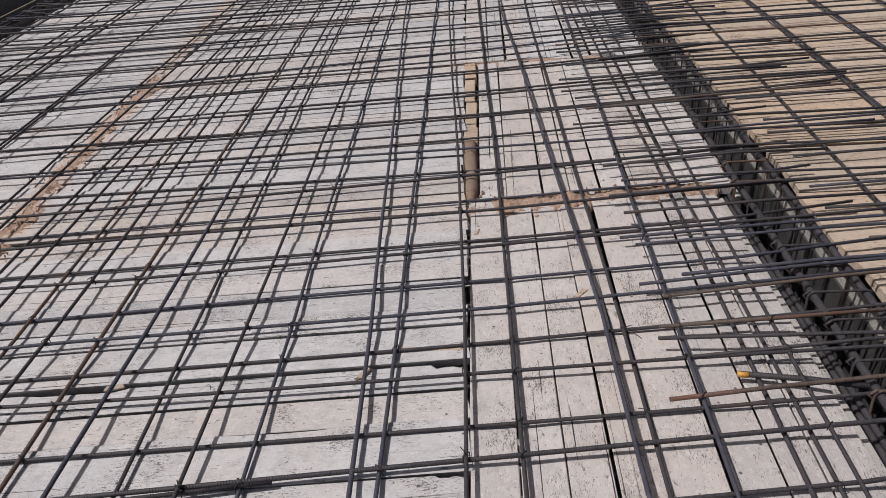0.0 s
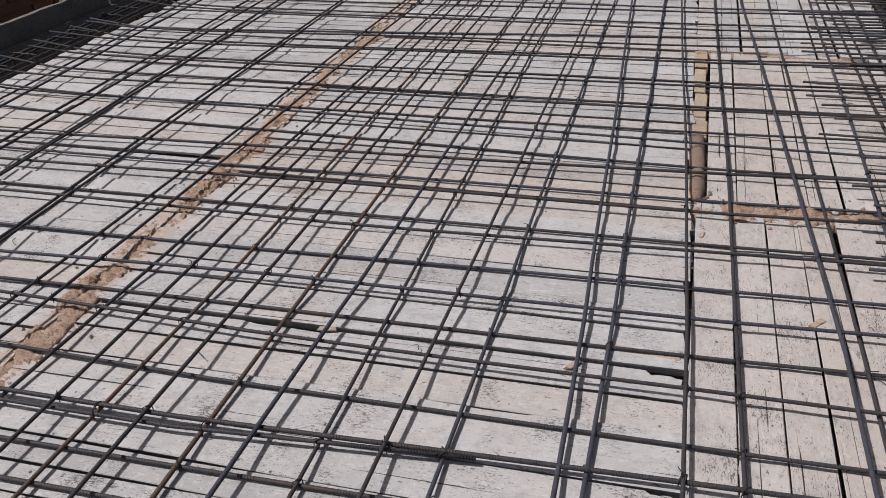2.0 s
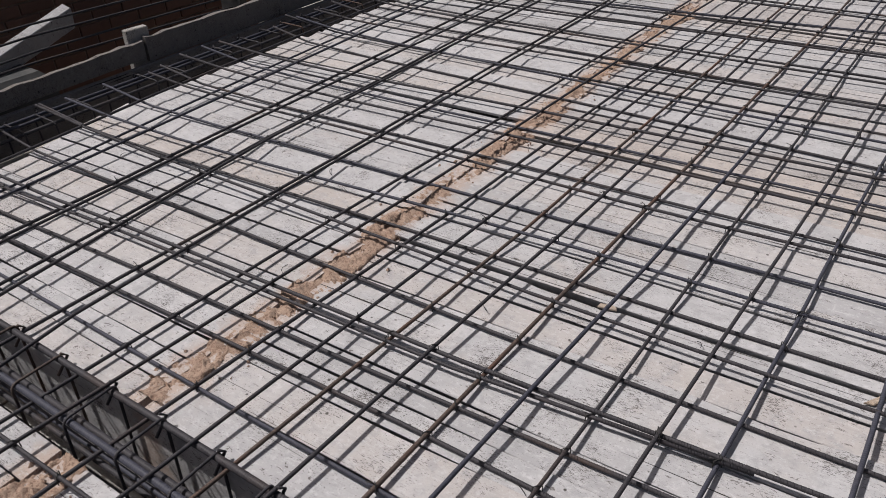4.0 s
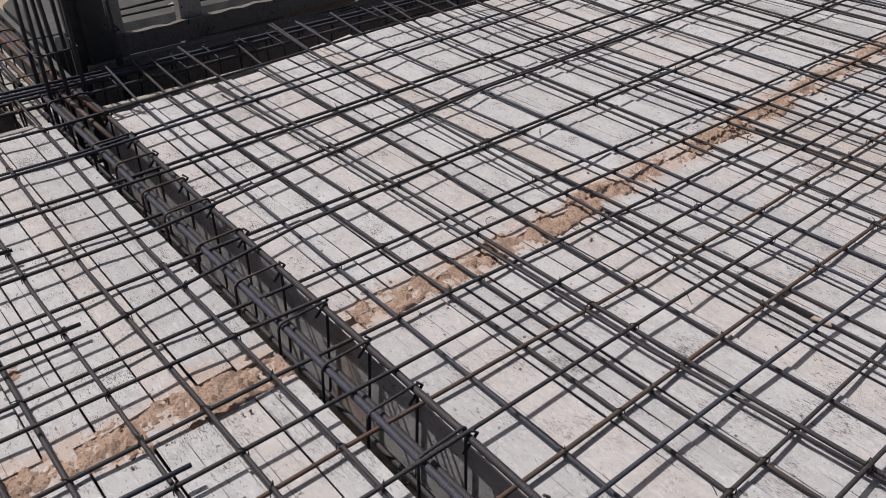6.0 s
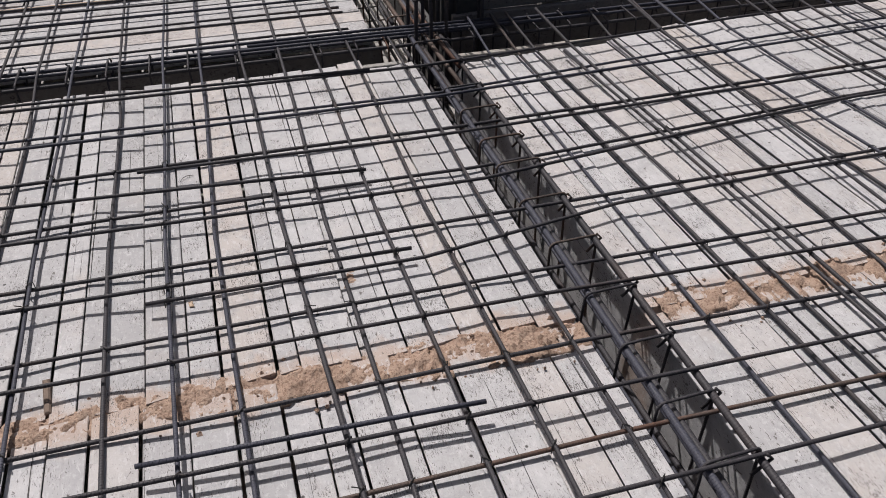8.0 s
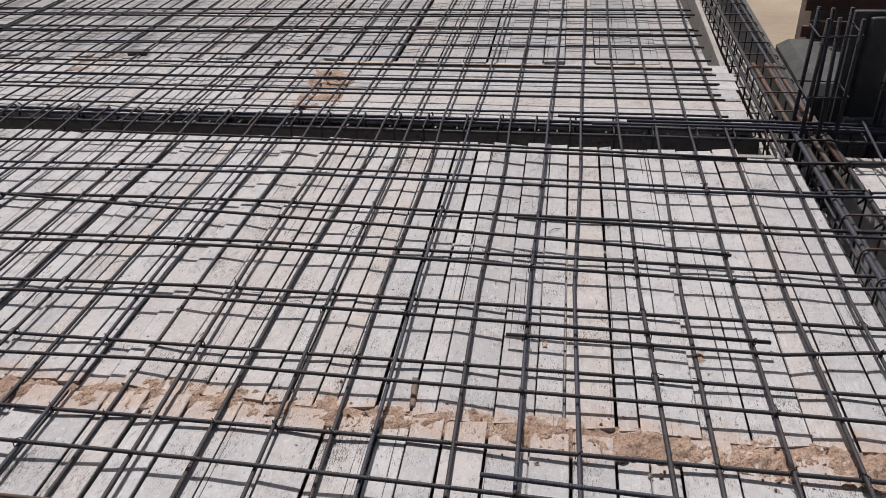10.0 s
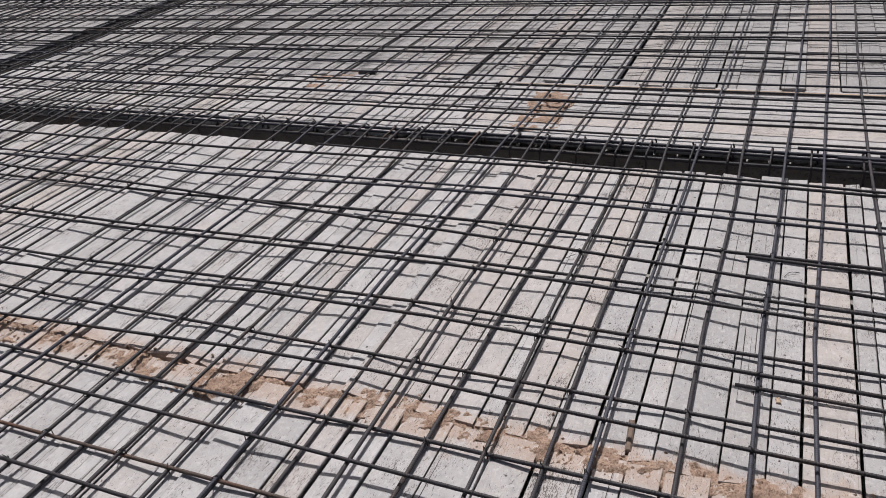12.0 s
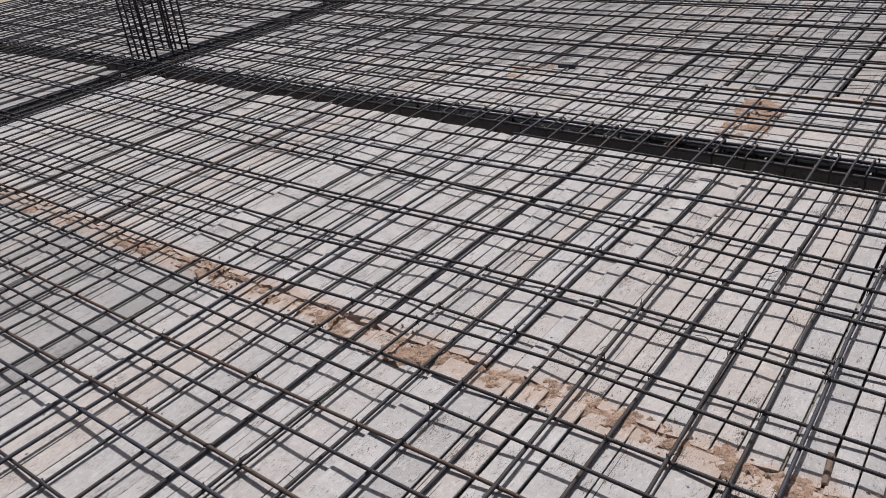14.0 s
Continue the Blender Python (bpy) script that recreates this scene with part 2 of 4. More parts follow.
def slab_shape(lx, ly, lz, ch=0.003, rag=0.0, rng=None):
    """A board with eased top edges, its top at z = 0; ragged ends if rag."""
    hx, hy = lx / 2, ly / 2
    e = [0.0] * 4
    if rag and rng:
        e = [rng.uniform(-rag, rag) for _ in range(4)]
    lo = [(-hx + e[0], -hy), (hx + e[1], -hy), (hx + e[2], hy), (-hx + e[3], hy)]
    verts = [(x, y, -lz) for x, y in lo] + [(x, y, -ch) for x, y in lo]
    verts += [(x - math.copysign(ch, x), y - math.copysign(ch, y), 0.0) for x, y in lo]
    faces = [(3, 2, 1, 0), (8, 9, 10, 11)]
    for a in (0, 4):
        for k in range(4):
            k2 = (k + 1) % 4
            faces.append((a + k, a + k2, a + 4 + k2, a + 4 + k))
    return verts, faces


def board_shape(lx, ly, lz, ch, rag, rng, notch=()):
    """A sawn plank, its top at z = 0: worn, slightly wandering long edges, cupped top, ragged ends."""
    n = max(2, min(7, int(lx / 0.28)))
    verts, faces = [], []
    stations = [(-lx / 2 + lx * i / n, 0.0) for i in range(n + 1)]
    for xa, xb, deep in notch:
        stations = [q for q in stations if not xa - 0.01 < q[0] < xb + 0.01]
        span_ = min(xb, lx / 2) - xa
        stations += [(xa, 0.0)] + [(xa + span_ * k / 6, deep * rng.uniform(0.5, 1.0)) for k in range(1, 6)] + [(xa + span_, deep if xb > lx / 2 else 0.0)]
    stations.sort()
    n = len(stations) - 1
    e = [rng.uniform(-rag, rag) for _ in range(4)]
    for i, (x, bite) in enumerate(stations):
        ea, eb = (e[0], e[1]) if i == 0 else ((e[2], e[3]) if i == n else (0.0, 0.0))
        a = -ly / 2 + abs(rng.gauss(0, 0.0009))
        b = ly / 2 - bite - abs(rng.gauss(0, 0.0009))
        ca, cb = ch * rng.uniform(0.6, 1.7), ch * rng.uniform(0.6, 1.7)
        verts += [(x + ea, a + 0.011, -lz), (x + ea, a, -ca), (x + ea, a + ca, 0.0), (x + eb, b - cb, 0.0), (x + eb, b, -cb), (x + eb, b - 0.011, -lz)]
    for i in range(n):
        o = 6 * i
        for k in range(5):
            faces.append((o + k, o + 6 + k, o + 7 + k, o + 1 + k))
    faces.append((0, 1, 2, 3, 4, 5))
    faces.append(tuple(6 * n + k for k in (5, 4, 3, 2, 1, 0)))
    return verts, faces


def box_part(name, x0, x1, y0, y1, z0, z1, material, parent=None, ch=0.004):
    v, f = slab_shape(x1 - x0, y1 - y0, z1 - z0, ch)
    return mesh_object(name, v, f, material, parent, pose((x0 + x1) / 2, (y0 + y1) / 2, z1))


SKEW = ((-9.0, 0.0), (-1.4, 0.005), (-0.6, 0.022), (0.0, 0.032), (0.74, 0.030), (1.05, 0.055), (1.4, 0.075), (9.0, 0.085))


def skew(y):
    """The slant of the boards that lie crosswise: it grows towards the north."""
    for (a, p), (b, q) in zip(SKEW, SKEW[1:]):
        if y <= b:
            return p + (q - p) * max(0.0, (y - a) / (b - a))
    return SKEW[-1][1]


def sl(x, y):
    return y + skew(y) * (x + 1.4)


# ---- the large structure ----
ground = mesh_object("ground", [(-900, -900, -3.4), (900, -900, -3.4), (900, 900, -3.4), (-900, 900, -3.4)], [(0, 1, 2, 3)], GROUND)
tagged(ground, "dusty brown earth far below the formwork", "ground", kind="structure")

# beam trenches: west (along y), cross beam (along x), east (along y), south (along x)
WX0, WX1 = -3.805, -3.595
EX0, EX1, EX_MID = 0.868, 1.165, 0.942
SY0, SY1 = -6.33, -6.02
DEPTH = 0.40


def cross_n(x):
    return 0.763 + 0.024 * (x + 1.4)


def cross_s(x):
    return 0.568 + 0.036 * (x + 1.4)


def side_wall(name, p, q, z0, z1, thick, material, label):
    """An upright formwork board from p to q; its thickness lies to the right of the way p to q."""
    d = Vector((q[0] - p[0], q[1] - p[1], 0))
    length = d.length
    v, f = slab_shape(length, thick, z1 - z0, 0.003)
    mid = ((p[0] + q[0]) / 2, (p[1] + q[1]) / 2)
    ang = math.degrees(math.atan2(d.y, d.x))
    right = Vector((d.y, -d.x, 0)).normalized() * (thick / 2)
    ob = mesh_object(name, v, f, material, None, pose(mid[0] + right.x, mid[1] + right.y, z1, 0, 0, ang))
    return tagged(ob, label, "formwork board", "beam side boards", "structure")


LBL = "grey cement-stained timber side board of a beam trench"
side_wall("wall_beam_cross_north", (EX0, cross_n(EX0)), (WX1, cross_n(WX1)), -DEPTH, -0.034, 0.03, BOARD, LBL)
side_wall("wall_beam_cross_south", (WX1, cross_s(WX1)), (EX0, cross_s(EX0)), -DEPTH, -0.034, 0.03, BOARD, LBL)
for y0, y1, tag_ in ((cross_n(WX1) + 0.01, 9.4, "north"), (SY1, cross_s(WX1) - 0.01, "middle"), (-11.5, SY0, "south")):
    side_wall("wall_beam_west_inner_" + tag_, (WX1, y1), (WX1, y0), -DEPTH, -0.034, 0.03, SIDE, LBL).rotation_mode = "XYZ"
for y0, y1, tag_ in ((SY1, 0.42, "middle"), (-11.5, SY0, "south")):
    side_wall("wall_beam_west_outer_" + tag_, (WX0, y0), (WX0, y1), -DEPTH, -0.034, 0.03, SIDE_DARK, "dark timber side board of a beam trench")
for x, a, b, tag_ in ((EX0, cross_n(EX0) + 0.01, 2.86, "middle"), (EX_MID, 2.865, 9.4, "north"), (EX0, -11.5, cross_s(EX0) - 0.01, "south")):
    side_wall("wall_beam_east_inner_" + tag_, (x, a), (x, b), -DEPTH, -0.034, 0.03, SIDE, LBL)
side_wall("wall_beam_east_outer_top", (EX1, 9.4), (EX1, -11.5), -0.085, -0.034, 0.03, SIDE, LBL)
# below the pale top strip the east wall is a separate dark piece
side_wall("wall_beam_east_outer_low", (EX1 - 0.004, 9.4), (EX1 - 0.004, -11.5), -DEPTH, -0.087, 0.03, DARK, "dark lower lining on the side of a beam trench")
for a, b, tag_ in ((WX1 + 0.005, EX0 - 0.005, "east"), (-11.0, WX0 - 0.005, "west")):
    side_wall("wall_beam_south_north_" + tag_, (b, SY1), (a, SY1), -DEPTH, -0.034, 0.03, SIDE, LBL)
    side_wall("wall_beam_south_south_" + tag_, (a, SY0), (b, SY0), -DEPTH, -0.034, 0.03, SIDE, LBL)
for name_, xa, xb, yb in (("floor_beam_soffit_east", -3.93, 6.4, 9.6), ("floor_beam_soffit_west", -11.4, -3.932, 0.76)):
    soffit = box_part(name_, xa, xb, -11.6, yb, -DEPTH - 0.05, -DEPTH, SIDE)
    tagged(soffit, "grey timber soffit boards under the beam trenches", "formwork", kind="structure")


# strip added over the soffit so the east trench reads darker
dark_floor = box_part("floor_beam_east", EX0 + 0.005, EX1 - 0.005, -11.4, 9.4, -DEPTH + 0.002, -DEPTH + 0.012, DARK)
tagged(dark_floor, "dark strip on the bottom of a beam trench", "formwork", kind="structure")


def deck(name, label, x0, x1, y0, y1, along, wmin, wmax, seed, mat=None, edges=None, ends=None, gap=0.0036, far=False, slant=True, rag=0.010, joints=(), step=0.0055, notches=(), wide=2.4, tinted=()):
    """Formwork boards laid side by side over a rectangle. edges: known joints across; ends: functions for the ends.
    tinted: stretches of browner boards. Each board is a piece of its own, or one joined piece where far."""
    rng = random.Random(seed)
    root = empty(name)
    tagged(root, label, "formwork deck", "timber decks", "structure")
    lo, hi = (y0, y1) if along == "x" else (x0, x1)
    cuts = sorted([lo, hi, *(edges or ())])
    i = 0
    while i < len(cuts) - 1:
        if cuts[i + 1] - cuts[i] > 1.5 * wmax:
            cuts.insert(i + 1, cuts[i] + rng.uniform(wmin, wmax))
        i += 1
    allv, allf = [], []
    for a, b in zip(cuts, cuts[1:]):
        g = gap * rng.choice((0.6, 0.8, 1.0, 1.2, min(1.6, wide), wide))
        if any(abs(e - b) < 0.004 for e in joints):
            g = 0.010
        w = b - a - g
        if w < 0.02:
            continue
        mid = (a + b) / 2
        z = 0.003 - min(step * 2.5, abs(rng.gauss(0, step)))
        lt = [x0, x1] if along == "x" else [y0, y1]
        if ends:
            lt = [ends[0](mid), ends[1](mid)]
        length = lt[1] - lt[0] + rng.uniform(-0.016, 0.0)
        c = (lt[0] + lt[1]) / 2
        if along == "x":
            ya, yb, yc = sl(c - length / 2, mid), sl(c + length / 2, mid), sl(c, mid)
            ang = math.degrees(math.atan2(yb - ya, length)) if slant else 0.0
            bites = [(p - c, q - c, deep) for e, p, q, deep in notches if abs(e - b) < 0.004]
            v, f = board_shape(length, w, 0.032, 0.0016, rag, rng, bites)
            if slant:
                spread = [(sl(c + sx * length / 2, b - g / 2) - sl(c + sx * length / 2, a + g / 2)) / w for sx in (-1, 1)]
                v = [(px, py * (spread[0] if px < 0 else spread[1]), pz) for px, py, pz in v]
            at = pose(c, yc if slant else mid, z, rng.gauss(0, 2.2), rng.gauss(0, 0.16), ang)
        else:
            v, f = board_shape(length, w, 0.032, 0.0016, rag, rng)
            at = pose(mid, c, z, rng.gauss(0, 1.5), rng.gauss(0, 0.10), 90 + rng.gauss(0, 0.15))
        if far:
            o = len(allv)
            allv += [tuple(at @ Vector(q)) for q in v]
            allf += [tuple(i + o for i in q) for q in f]
        else:
            mesh_object("board", v, f, BOARD_WARM if any(p < mid < q for p, q in tinted) else (mat or BOARD), root, at)
    if far:
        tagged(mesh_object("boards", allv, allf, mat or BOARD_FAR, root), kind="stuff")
    return root


GREY = "pale grey cement-stained timber shuttering boards with dark joints"
SEAM_N = -1.885


def seam_n(y):
    """Where the boards of the north panel meet end to end."""
    return -1.882 - 0.036 * min(max(y - 1.4, 0.0), 2.8) + 0.04 * min(max(y - 4.4, 0.0), 1.5)


def west_edge(y):
    """The uneven west ends of the boards."""
    return -3.435 - 0.065 * min(1.0, max(0.0, y - 0.7) / 0.5) - 0.09 * min(1.0, max(0.0, y - 1.5) / 0.3)


# panel north of the cross beam
deck("floor_north_west", GREY, WX1, SEAM_N, 0.763, 7.4, "x", 0.085, 0.15, 11, edges=(0.86, 0.96, 1.055, 1.17, 1.29, 1.40, 1.53, 1.60, 1.70), joints=(1.055, 1.70), ends=(west_edge, lambda y: seam_n(y) - 0.004))
deck("floor_north_mid", GREY, SEAM_N, -0.10, 0.763, 7.4, "x", 0.10, 0.19, 12, tinted=((2.72, 2.98), (4.48, 4.75)), edges=(0.90, 1.045, 1.13, 1.22, 1.34, 1.53, 1.645, 1.765, 1.945, 2.045, 2.20, 2.315, 2.54), joints=(1.765,), notches=((1.765, -1.36, -1.05, 0.016), (1.765, -0.19, 0.2, 0.022), (1.34, -0.16, 0.2, 0.008), (1.53, -0.75, -0.4, 0.010)), ends=(lambda y: seam_n(y) + 0.004, lambda y: -0.089 if y < 2.84 else -0.106 - 0.008 * (y - 2.84)))
deck("floor_north_east_near", GREY, -0.086, EX0, 0.815, 2.85, "y", 0.09, 0.13, 13, mat=BOARD_WARM, edges=(0.037, 0.150, 0.258, 0.375, 0.515, 0.638, 0.732), gap=0.0042, wide=1.3)
deck("floor_north_east_middle", GREY, -0.048, EX_MID, 2.87, 4.62, "y", 0.10, 0.14, 14, mat=BOARD_WARM, edges=(0.063, 0.205, 0.314, 0.434, 0.553, 0.741), gap=0.0048, wide=1.4)
deck("floor_north_east_far", GREY, -0.13, EX_MID, 4.66, 8.9, "y", 0.10, 0.15, 15)
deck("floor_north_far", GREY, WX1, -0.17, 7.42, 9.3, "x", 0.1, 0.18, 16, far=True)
# panel south of the cross beam
SEAM_S = -1.905
deck("floor_south_west", GREY, WX1, SEAM_S, -3.0, 0.568, "x", 0.055, 0.115, 21, edges=(-1.33, -1.27, -1.145, -1.08, -1.005, -0.945, -0.836, -0.737, -0.673, -0.52, -0.415, -0.341, -0.206, -0.151, 0.0, 0.117, 0.26, 0.36, 0.46), joints=(-0.206, -0.737), ends=(lambda y: -3.582 + (0.07 if y > 0.40 else 0.0), lambda y: SEAM_S - 0.005), gap=0.0028, step=0.005, wide=1.3)
deck("floor_south_east", GREY, SEAM_S, EX0, -3.0, 0.568, "x", 0.07, 0.13, 22, edges=(-1.198, -1.06, -0.95, -0.808, -0.728, -0.641, -0.528, -0.423, -0.323, -0.212, -0.134, -0.063, 0.066, 0.2, 0.33, 0.45), joints=(-0.528, -0.212, -0.808), ends=(lambda y: SEAM_S + 0.005, lambda y: EX0), gap=0.0028, step=0.005, wide=1.3)
deck("floor_south_west_far", GREY, WX1, SEAM_S, SY1, -3.0, "x", 0.08, 0.15, 23, ends=(lambda y: WX1, lambda y: SEAM_S))
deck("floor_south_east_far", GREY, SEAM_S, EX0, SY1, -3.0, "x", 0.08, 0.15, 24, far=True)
# panels beyond the west and south beams
deck("floor_west_near", GREY, -4.625, WX0, -2.048, 0.40, "y", 0.11, 0.155, 31, step=0.003, gap=0.003)
deck("floor_west_near_south", GREY, -4.62, WX0, SY1, -2.043, "x", 0.09, 0.16, 35, ends=(lambda y: -4.62, lambda y: WX0), gap=0.003)
batten = box_part("nailed_batten", -4.585, -4.555, -1.95, 0.3, 0.000, 0.007, NEW_WOOD)
tagged(batten, "thin tan batten nailed along the board ends", "batten")
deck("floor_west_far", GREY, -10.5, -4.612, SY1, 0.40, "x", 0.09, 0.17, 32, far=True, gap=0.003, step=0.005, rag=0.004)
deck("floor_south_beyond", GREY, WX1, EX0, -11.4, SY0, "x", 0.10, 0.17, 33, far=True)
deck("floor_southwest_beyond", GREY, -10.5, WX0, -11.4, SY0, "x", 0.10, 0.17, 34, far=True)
# panel beyond the east beam
TANL = "orange-tan plywood and timber shuttering boards"
deck("floor_east", TANL, EX1, 4.6, 1.0, 7.2, "x", 0.12, 0.24, 41, mat=BOARD_TAN, slant=False)
deck("floor_east_far", TANL, EX1, 4.6, 7.22, 9.3, "x", 0.12, 0.24, 42, mat=BOARD_TAN_FAR, far=True, slant=False)
deck("floor_east_south", TANL, EX1, 4.6, -11.4, 0.98, "x", 0.12, 0.24, 43, mat=BOARD_TAN_FAR, far=True, slant=False)


# ---- reinforcing bars ----
XL, YL, XH, YH, TOP = 0.010, 0.018, 0.030, 0.042, 0.054
BAR_R = 0.0056
BARS = []


def wavy(path, amp, seed, step=0.28):
    """Subdivides a path and lets it wander a little, as hand-laid bars do."""
    rng = random.Random(seed)
    a, b, c = rng.uniform(0, 6), rng.uniform(0, 6), rng.uniform(0, 6)
    out = []
    run = 0.0
    for p, q in zip(path, path[1:]):
        p, q = Vector(p), Vector(q)
        n = max(1, int((q - p).length / step))
        d = (q - p).normalized()
        s = Vector((-d.y, d.x, 0))
        for i in range(n):
            at = p + (q - p) * (i / n)
            t = run + (q - p).length * i / n
            w = amp * (math.sin(t * 1.3 + a) + 0.5 * math.sin(t * 3.1 + b))
            out.append(at + s * w + Vector((0, 0, 0.0016 * math.sin(t * 2.3 + c))))
        run += (q - p).length
    out.append(Vector(path[-1]))
    return out


def bar(path, level, material=None, r=None, label="", amp=0.004, group="slab bars"):
    seed = len(BARS) * 7 + 3
    rng = random.Random(seed)
    mt = material or rng.choice((STEEL, STEEL, STEEL, STEEL, STEEL_BLUE))
    r = r or BAR_R * rng.choice((0.96, 1.0, 1.0, 1.04, 1.12))
    names = {STEEL: "dark grey ribbed steel bar lying across the timber deck", STEEL_BLUE: "bluish grey ribbed steel bar tied over the timber deck", STEEL_RUST: "brown rusty ribbed steel bar tied over the timber deck"}
    pts = [p if len(p) == 3 else (p[0], p[1], level) for p in path]
    ob = tube("reinforcing_bar", wavy(pts, amp, seed), r, mt)
    tagged(ob, label or names[mt], "rebar", group)
    BARS.append(ob)
    return ob


# bars along y: (x at y = -1.5, 0.5, 2.0, 5.5), level
LONG_WEST = [
    (-3.433, -3.393, -3.5, -3.56, YH), (-3.247, -3.201, -3.317, -3.508, YL), (-3.143, -3.127, -3.2, -3.38, YH), (-2.96, -2.921, -2.965, -3.096, YL),
    (-2.672, -2.65, -2.754, -2.875, YL), (-2.593, -2.55, -2.7, -2.78, YH), (-2.381, -2.386, -2.397, -2.452, YL), (-2.095, -2.098, -2.071, -2.011, YL),
    (-1.99, -1.978, -1.933, -1.873, YH), (-1.801, -1.809, -1.775, -1.735, YL),
]
LONG_MID = [
    (-1.655, -1.638, -1.622, -1.633, YH), (-1.511, -1.527, -1.502, -1.533, YL), (-1.38, -1.376, -1.374, -1.418, YH), (-1.225, -1.216, -1.219, -1.252, YL),
    (-1.11, -1.089, -1.065, -1.086, YH), (-0.903, -0.913, -0.941, -1.0, YL), (-0.75, -0.755, -0.763, -0.778, YH), (-0.612, -0.625, -0.628, -0.663, YL),
    (-0.34, -0.337, -0.377, -0.553, XH), (-0.29, -0.295, -0.299, -0.344, YL), (-0.09, -0.076, -0.097, -0.234, YH),
]
LONG_EAST = [
    (0.052, 0.059, 0.042, -0.026, YL), (0.32, 0.323, 0.313, 0.13, YH), (0.374, 0.374, 0.359, 0.306, YL), (0.51, 0.505, 0.512, 0.543, YH),
    (0.666, 0.672, 0.679, 0.662, YL), (0.8, 0.779, 0.779, 0.789, YH), (0.761, 0.746, 0.736, 0.711, YL),
]
BEND = {-2.381: 0.07, -2.095: 0.02, -1.99: 0.085, -1.801: 0.02, -1.655: -0.005, -1.511: 0.02}
RUSTY = {(-1.511, YL), (-1.225, YL)}
for xa, xb, xc, xd, lev in LONG_WEST + LONG_MID + LONG_EAST:
    key = xa
    rusty = (xa, lev) in RUSTY
    blue = xa in (-1.11, -0.34, 0.32)
    drift = BEND.get(key, 0.06 if key < -2.2 else 0.01)
    mat = STEEL_RUST if rusty else (STEEL_BLUE if blue else None)
    bar([(xa + 1.7 * drift, -10.8), (xa + 1.2 * drift, -5.0), (xa + drift, -3.0), (xa + 0.25 * drift, -2.0), (xa, -1.5), (xb, 0.5), (xc, 2.0), (xd, 5.5), (xd + (xd - xc) * 0.6, 9.2)], lev, mat)
# the kinked stretch of two bars near the east joint and short lapped lengths
bar([(-2.263, 0.193), (-2.27, -0.35), (-2.289, -1.45), (-2.265, -2.08), (-2.19, -3.0), (-2.12, -6.0)], YH)
bar([(-2.215, -0.528), (-2.209, 0.218), (-2.30, 0.85), (-2.336, 1.95), (-2.38, 5.0)], YH)
bar([(-2.703, 0.149), (-2.741, -0.37), (-2.827, -1.73), (-3.0, -5.0)], YH)
bar([(-2.857, -0.563), (-2.831, 0.324), (-2.86, 2.0), (-2.92, 6.0)], TOP)
bar([(-1.688, -0.536), (-1.668, 0.05), (-1.660, 0.221)], TOP, STEEL_BLUE)
bar([(-3.40, 0.30), (-3.43, -0.5), (-3.47, -2.6)], TOP)

# bars along x north of the cross beam: (y at x = -2.5, y at x = 0), level
CROSS_N = [
    (0.85, 0.885, 0.92, XL), (0.988, 1.075, 1.12, XL), (1.089, 1.194, 1.299, XL), (1.233, 1.328, 1.452, XH),
    (1.432, 1.491, 1.589, XL), (1.642, 1.682, 1.763, XH), (1.708, 1.812, 1.927, XL), (1.818, 1.963, 2.07, XH),
    (2.014, 2.134, 2.255, XL), (2.214, 2.314, 2.449, XH), (2.305, 2.41, 2.525, XL),
]
CROSS_N_MID = [
    (2.474, 2.719, XH), (2.607, 2.837, XL), (2.735, 3.036, XH), (2.986, 3.119, XL), (3.182, 3.299, XH),
    (3.228, 3.471, XL), (3.405, 3.682, XH), (3.55, 3.765, XL), (3.742, 3.987, XH), (3.847, 4.097, XL),
    (4.04, 4.358, XH), (4.146, 4.456, XL),
]
CROSS_N_FAR = [
    (4.286, 4.639, XH), (4.391, 4.857, XL), (4.719, 4.949, XH), (4.86, 5.12, XL), (5.02, 5.32, XH),
    (5.22, 5.48, XL), (5.45, 5.7, XH), (5.62, 5.88, XL), (5.85, 6.1, XH), (6.05, 6.3, XL),
    (6.3, 6.55, XH), (6.5, 6.75, XL), (6.75, 7.0, XH), (7.0, 7.25, XL), (7.3, 7.55, XH),
    (7.6, 7.85, XL), (8.0, 8.25, XH),
]
rl = random.Random(5)
for i, (ya, ym, yb, lev) in enumerate(CROSS_N + [(a, a * 0.49 + b * 0.51, b, c) for a, b, c in CROSS_N_MID + CROSS_N_FAR]):
    s = (yb - ya) / 2.6
    xe = rl.uniform(1.15, 1.75) if i > 2 else 1.1
    xw = -3.70 - rl.uniform(0.0, 0.10)
    p = [(xw, ya + s * (xw + 2.6), 0.068), (-3.45, ya - 0.85 * s, lev + 0.012), (-3.05, ya - 0.45 * s, lev), (-2.6, ya, lev), (-1.3, ym, lev), (0.0, yb, lev), (0.8, yb + 0.8 * s, lev + 0.012), (xe, yb + xe * s, 0.05)]
    bar(p, lev)
bar([(-3.4, 1.125), (-2.6, 1.20), (-1.3, 1.295), (-0.55, 1.392)], 0.026)
for i in range(14):
    y = 5.2 + 0.24 * i + rl.uniform(-0.06, 0.06)
    bar([(-3.72, y - 0.28, 0.06), (-3.1, y - 0.2, TOP), (-2.0, y - 0.09, TOP), (rl.uniform(-1.6, -0.5), y, TOP)], TOP, label="dark lapped steel bar over the far timber deck")
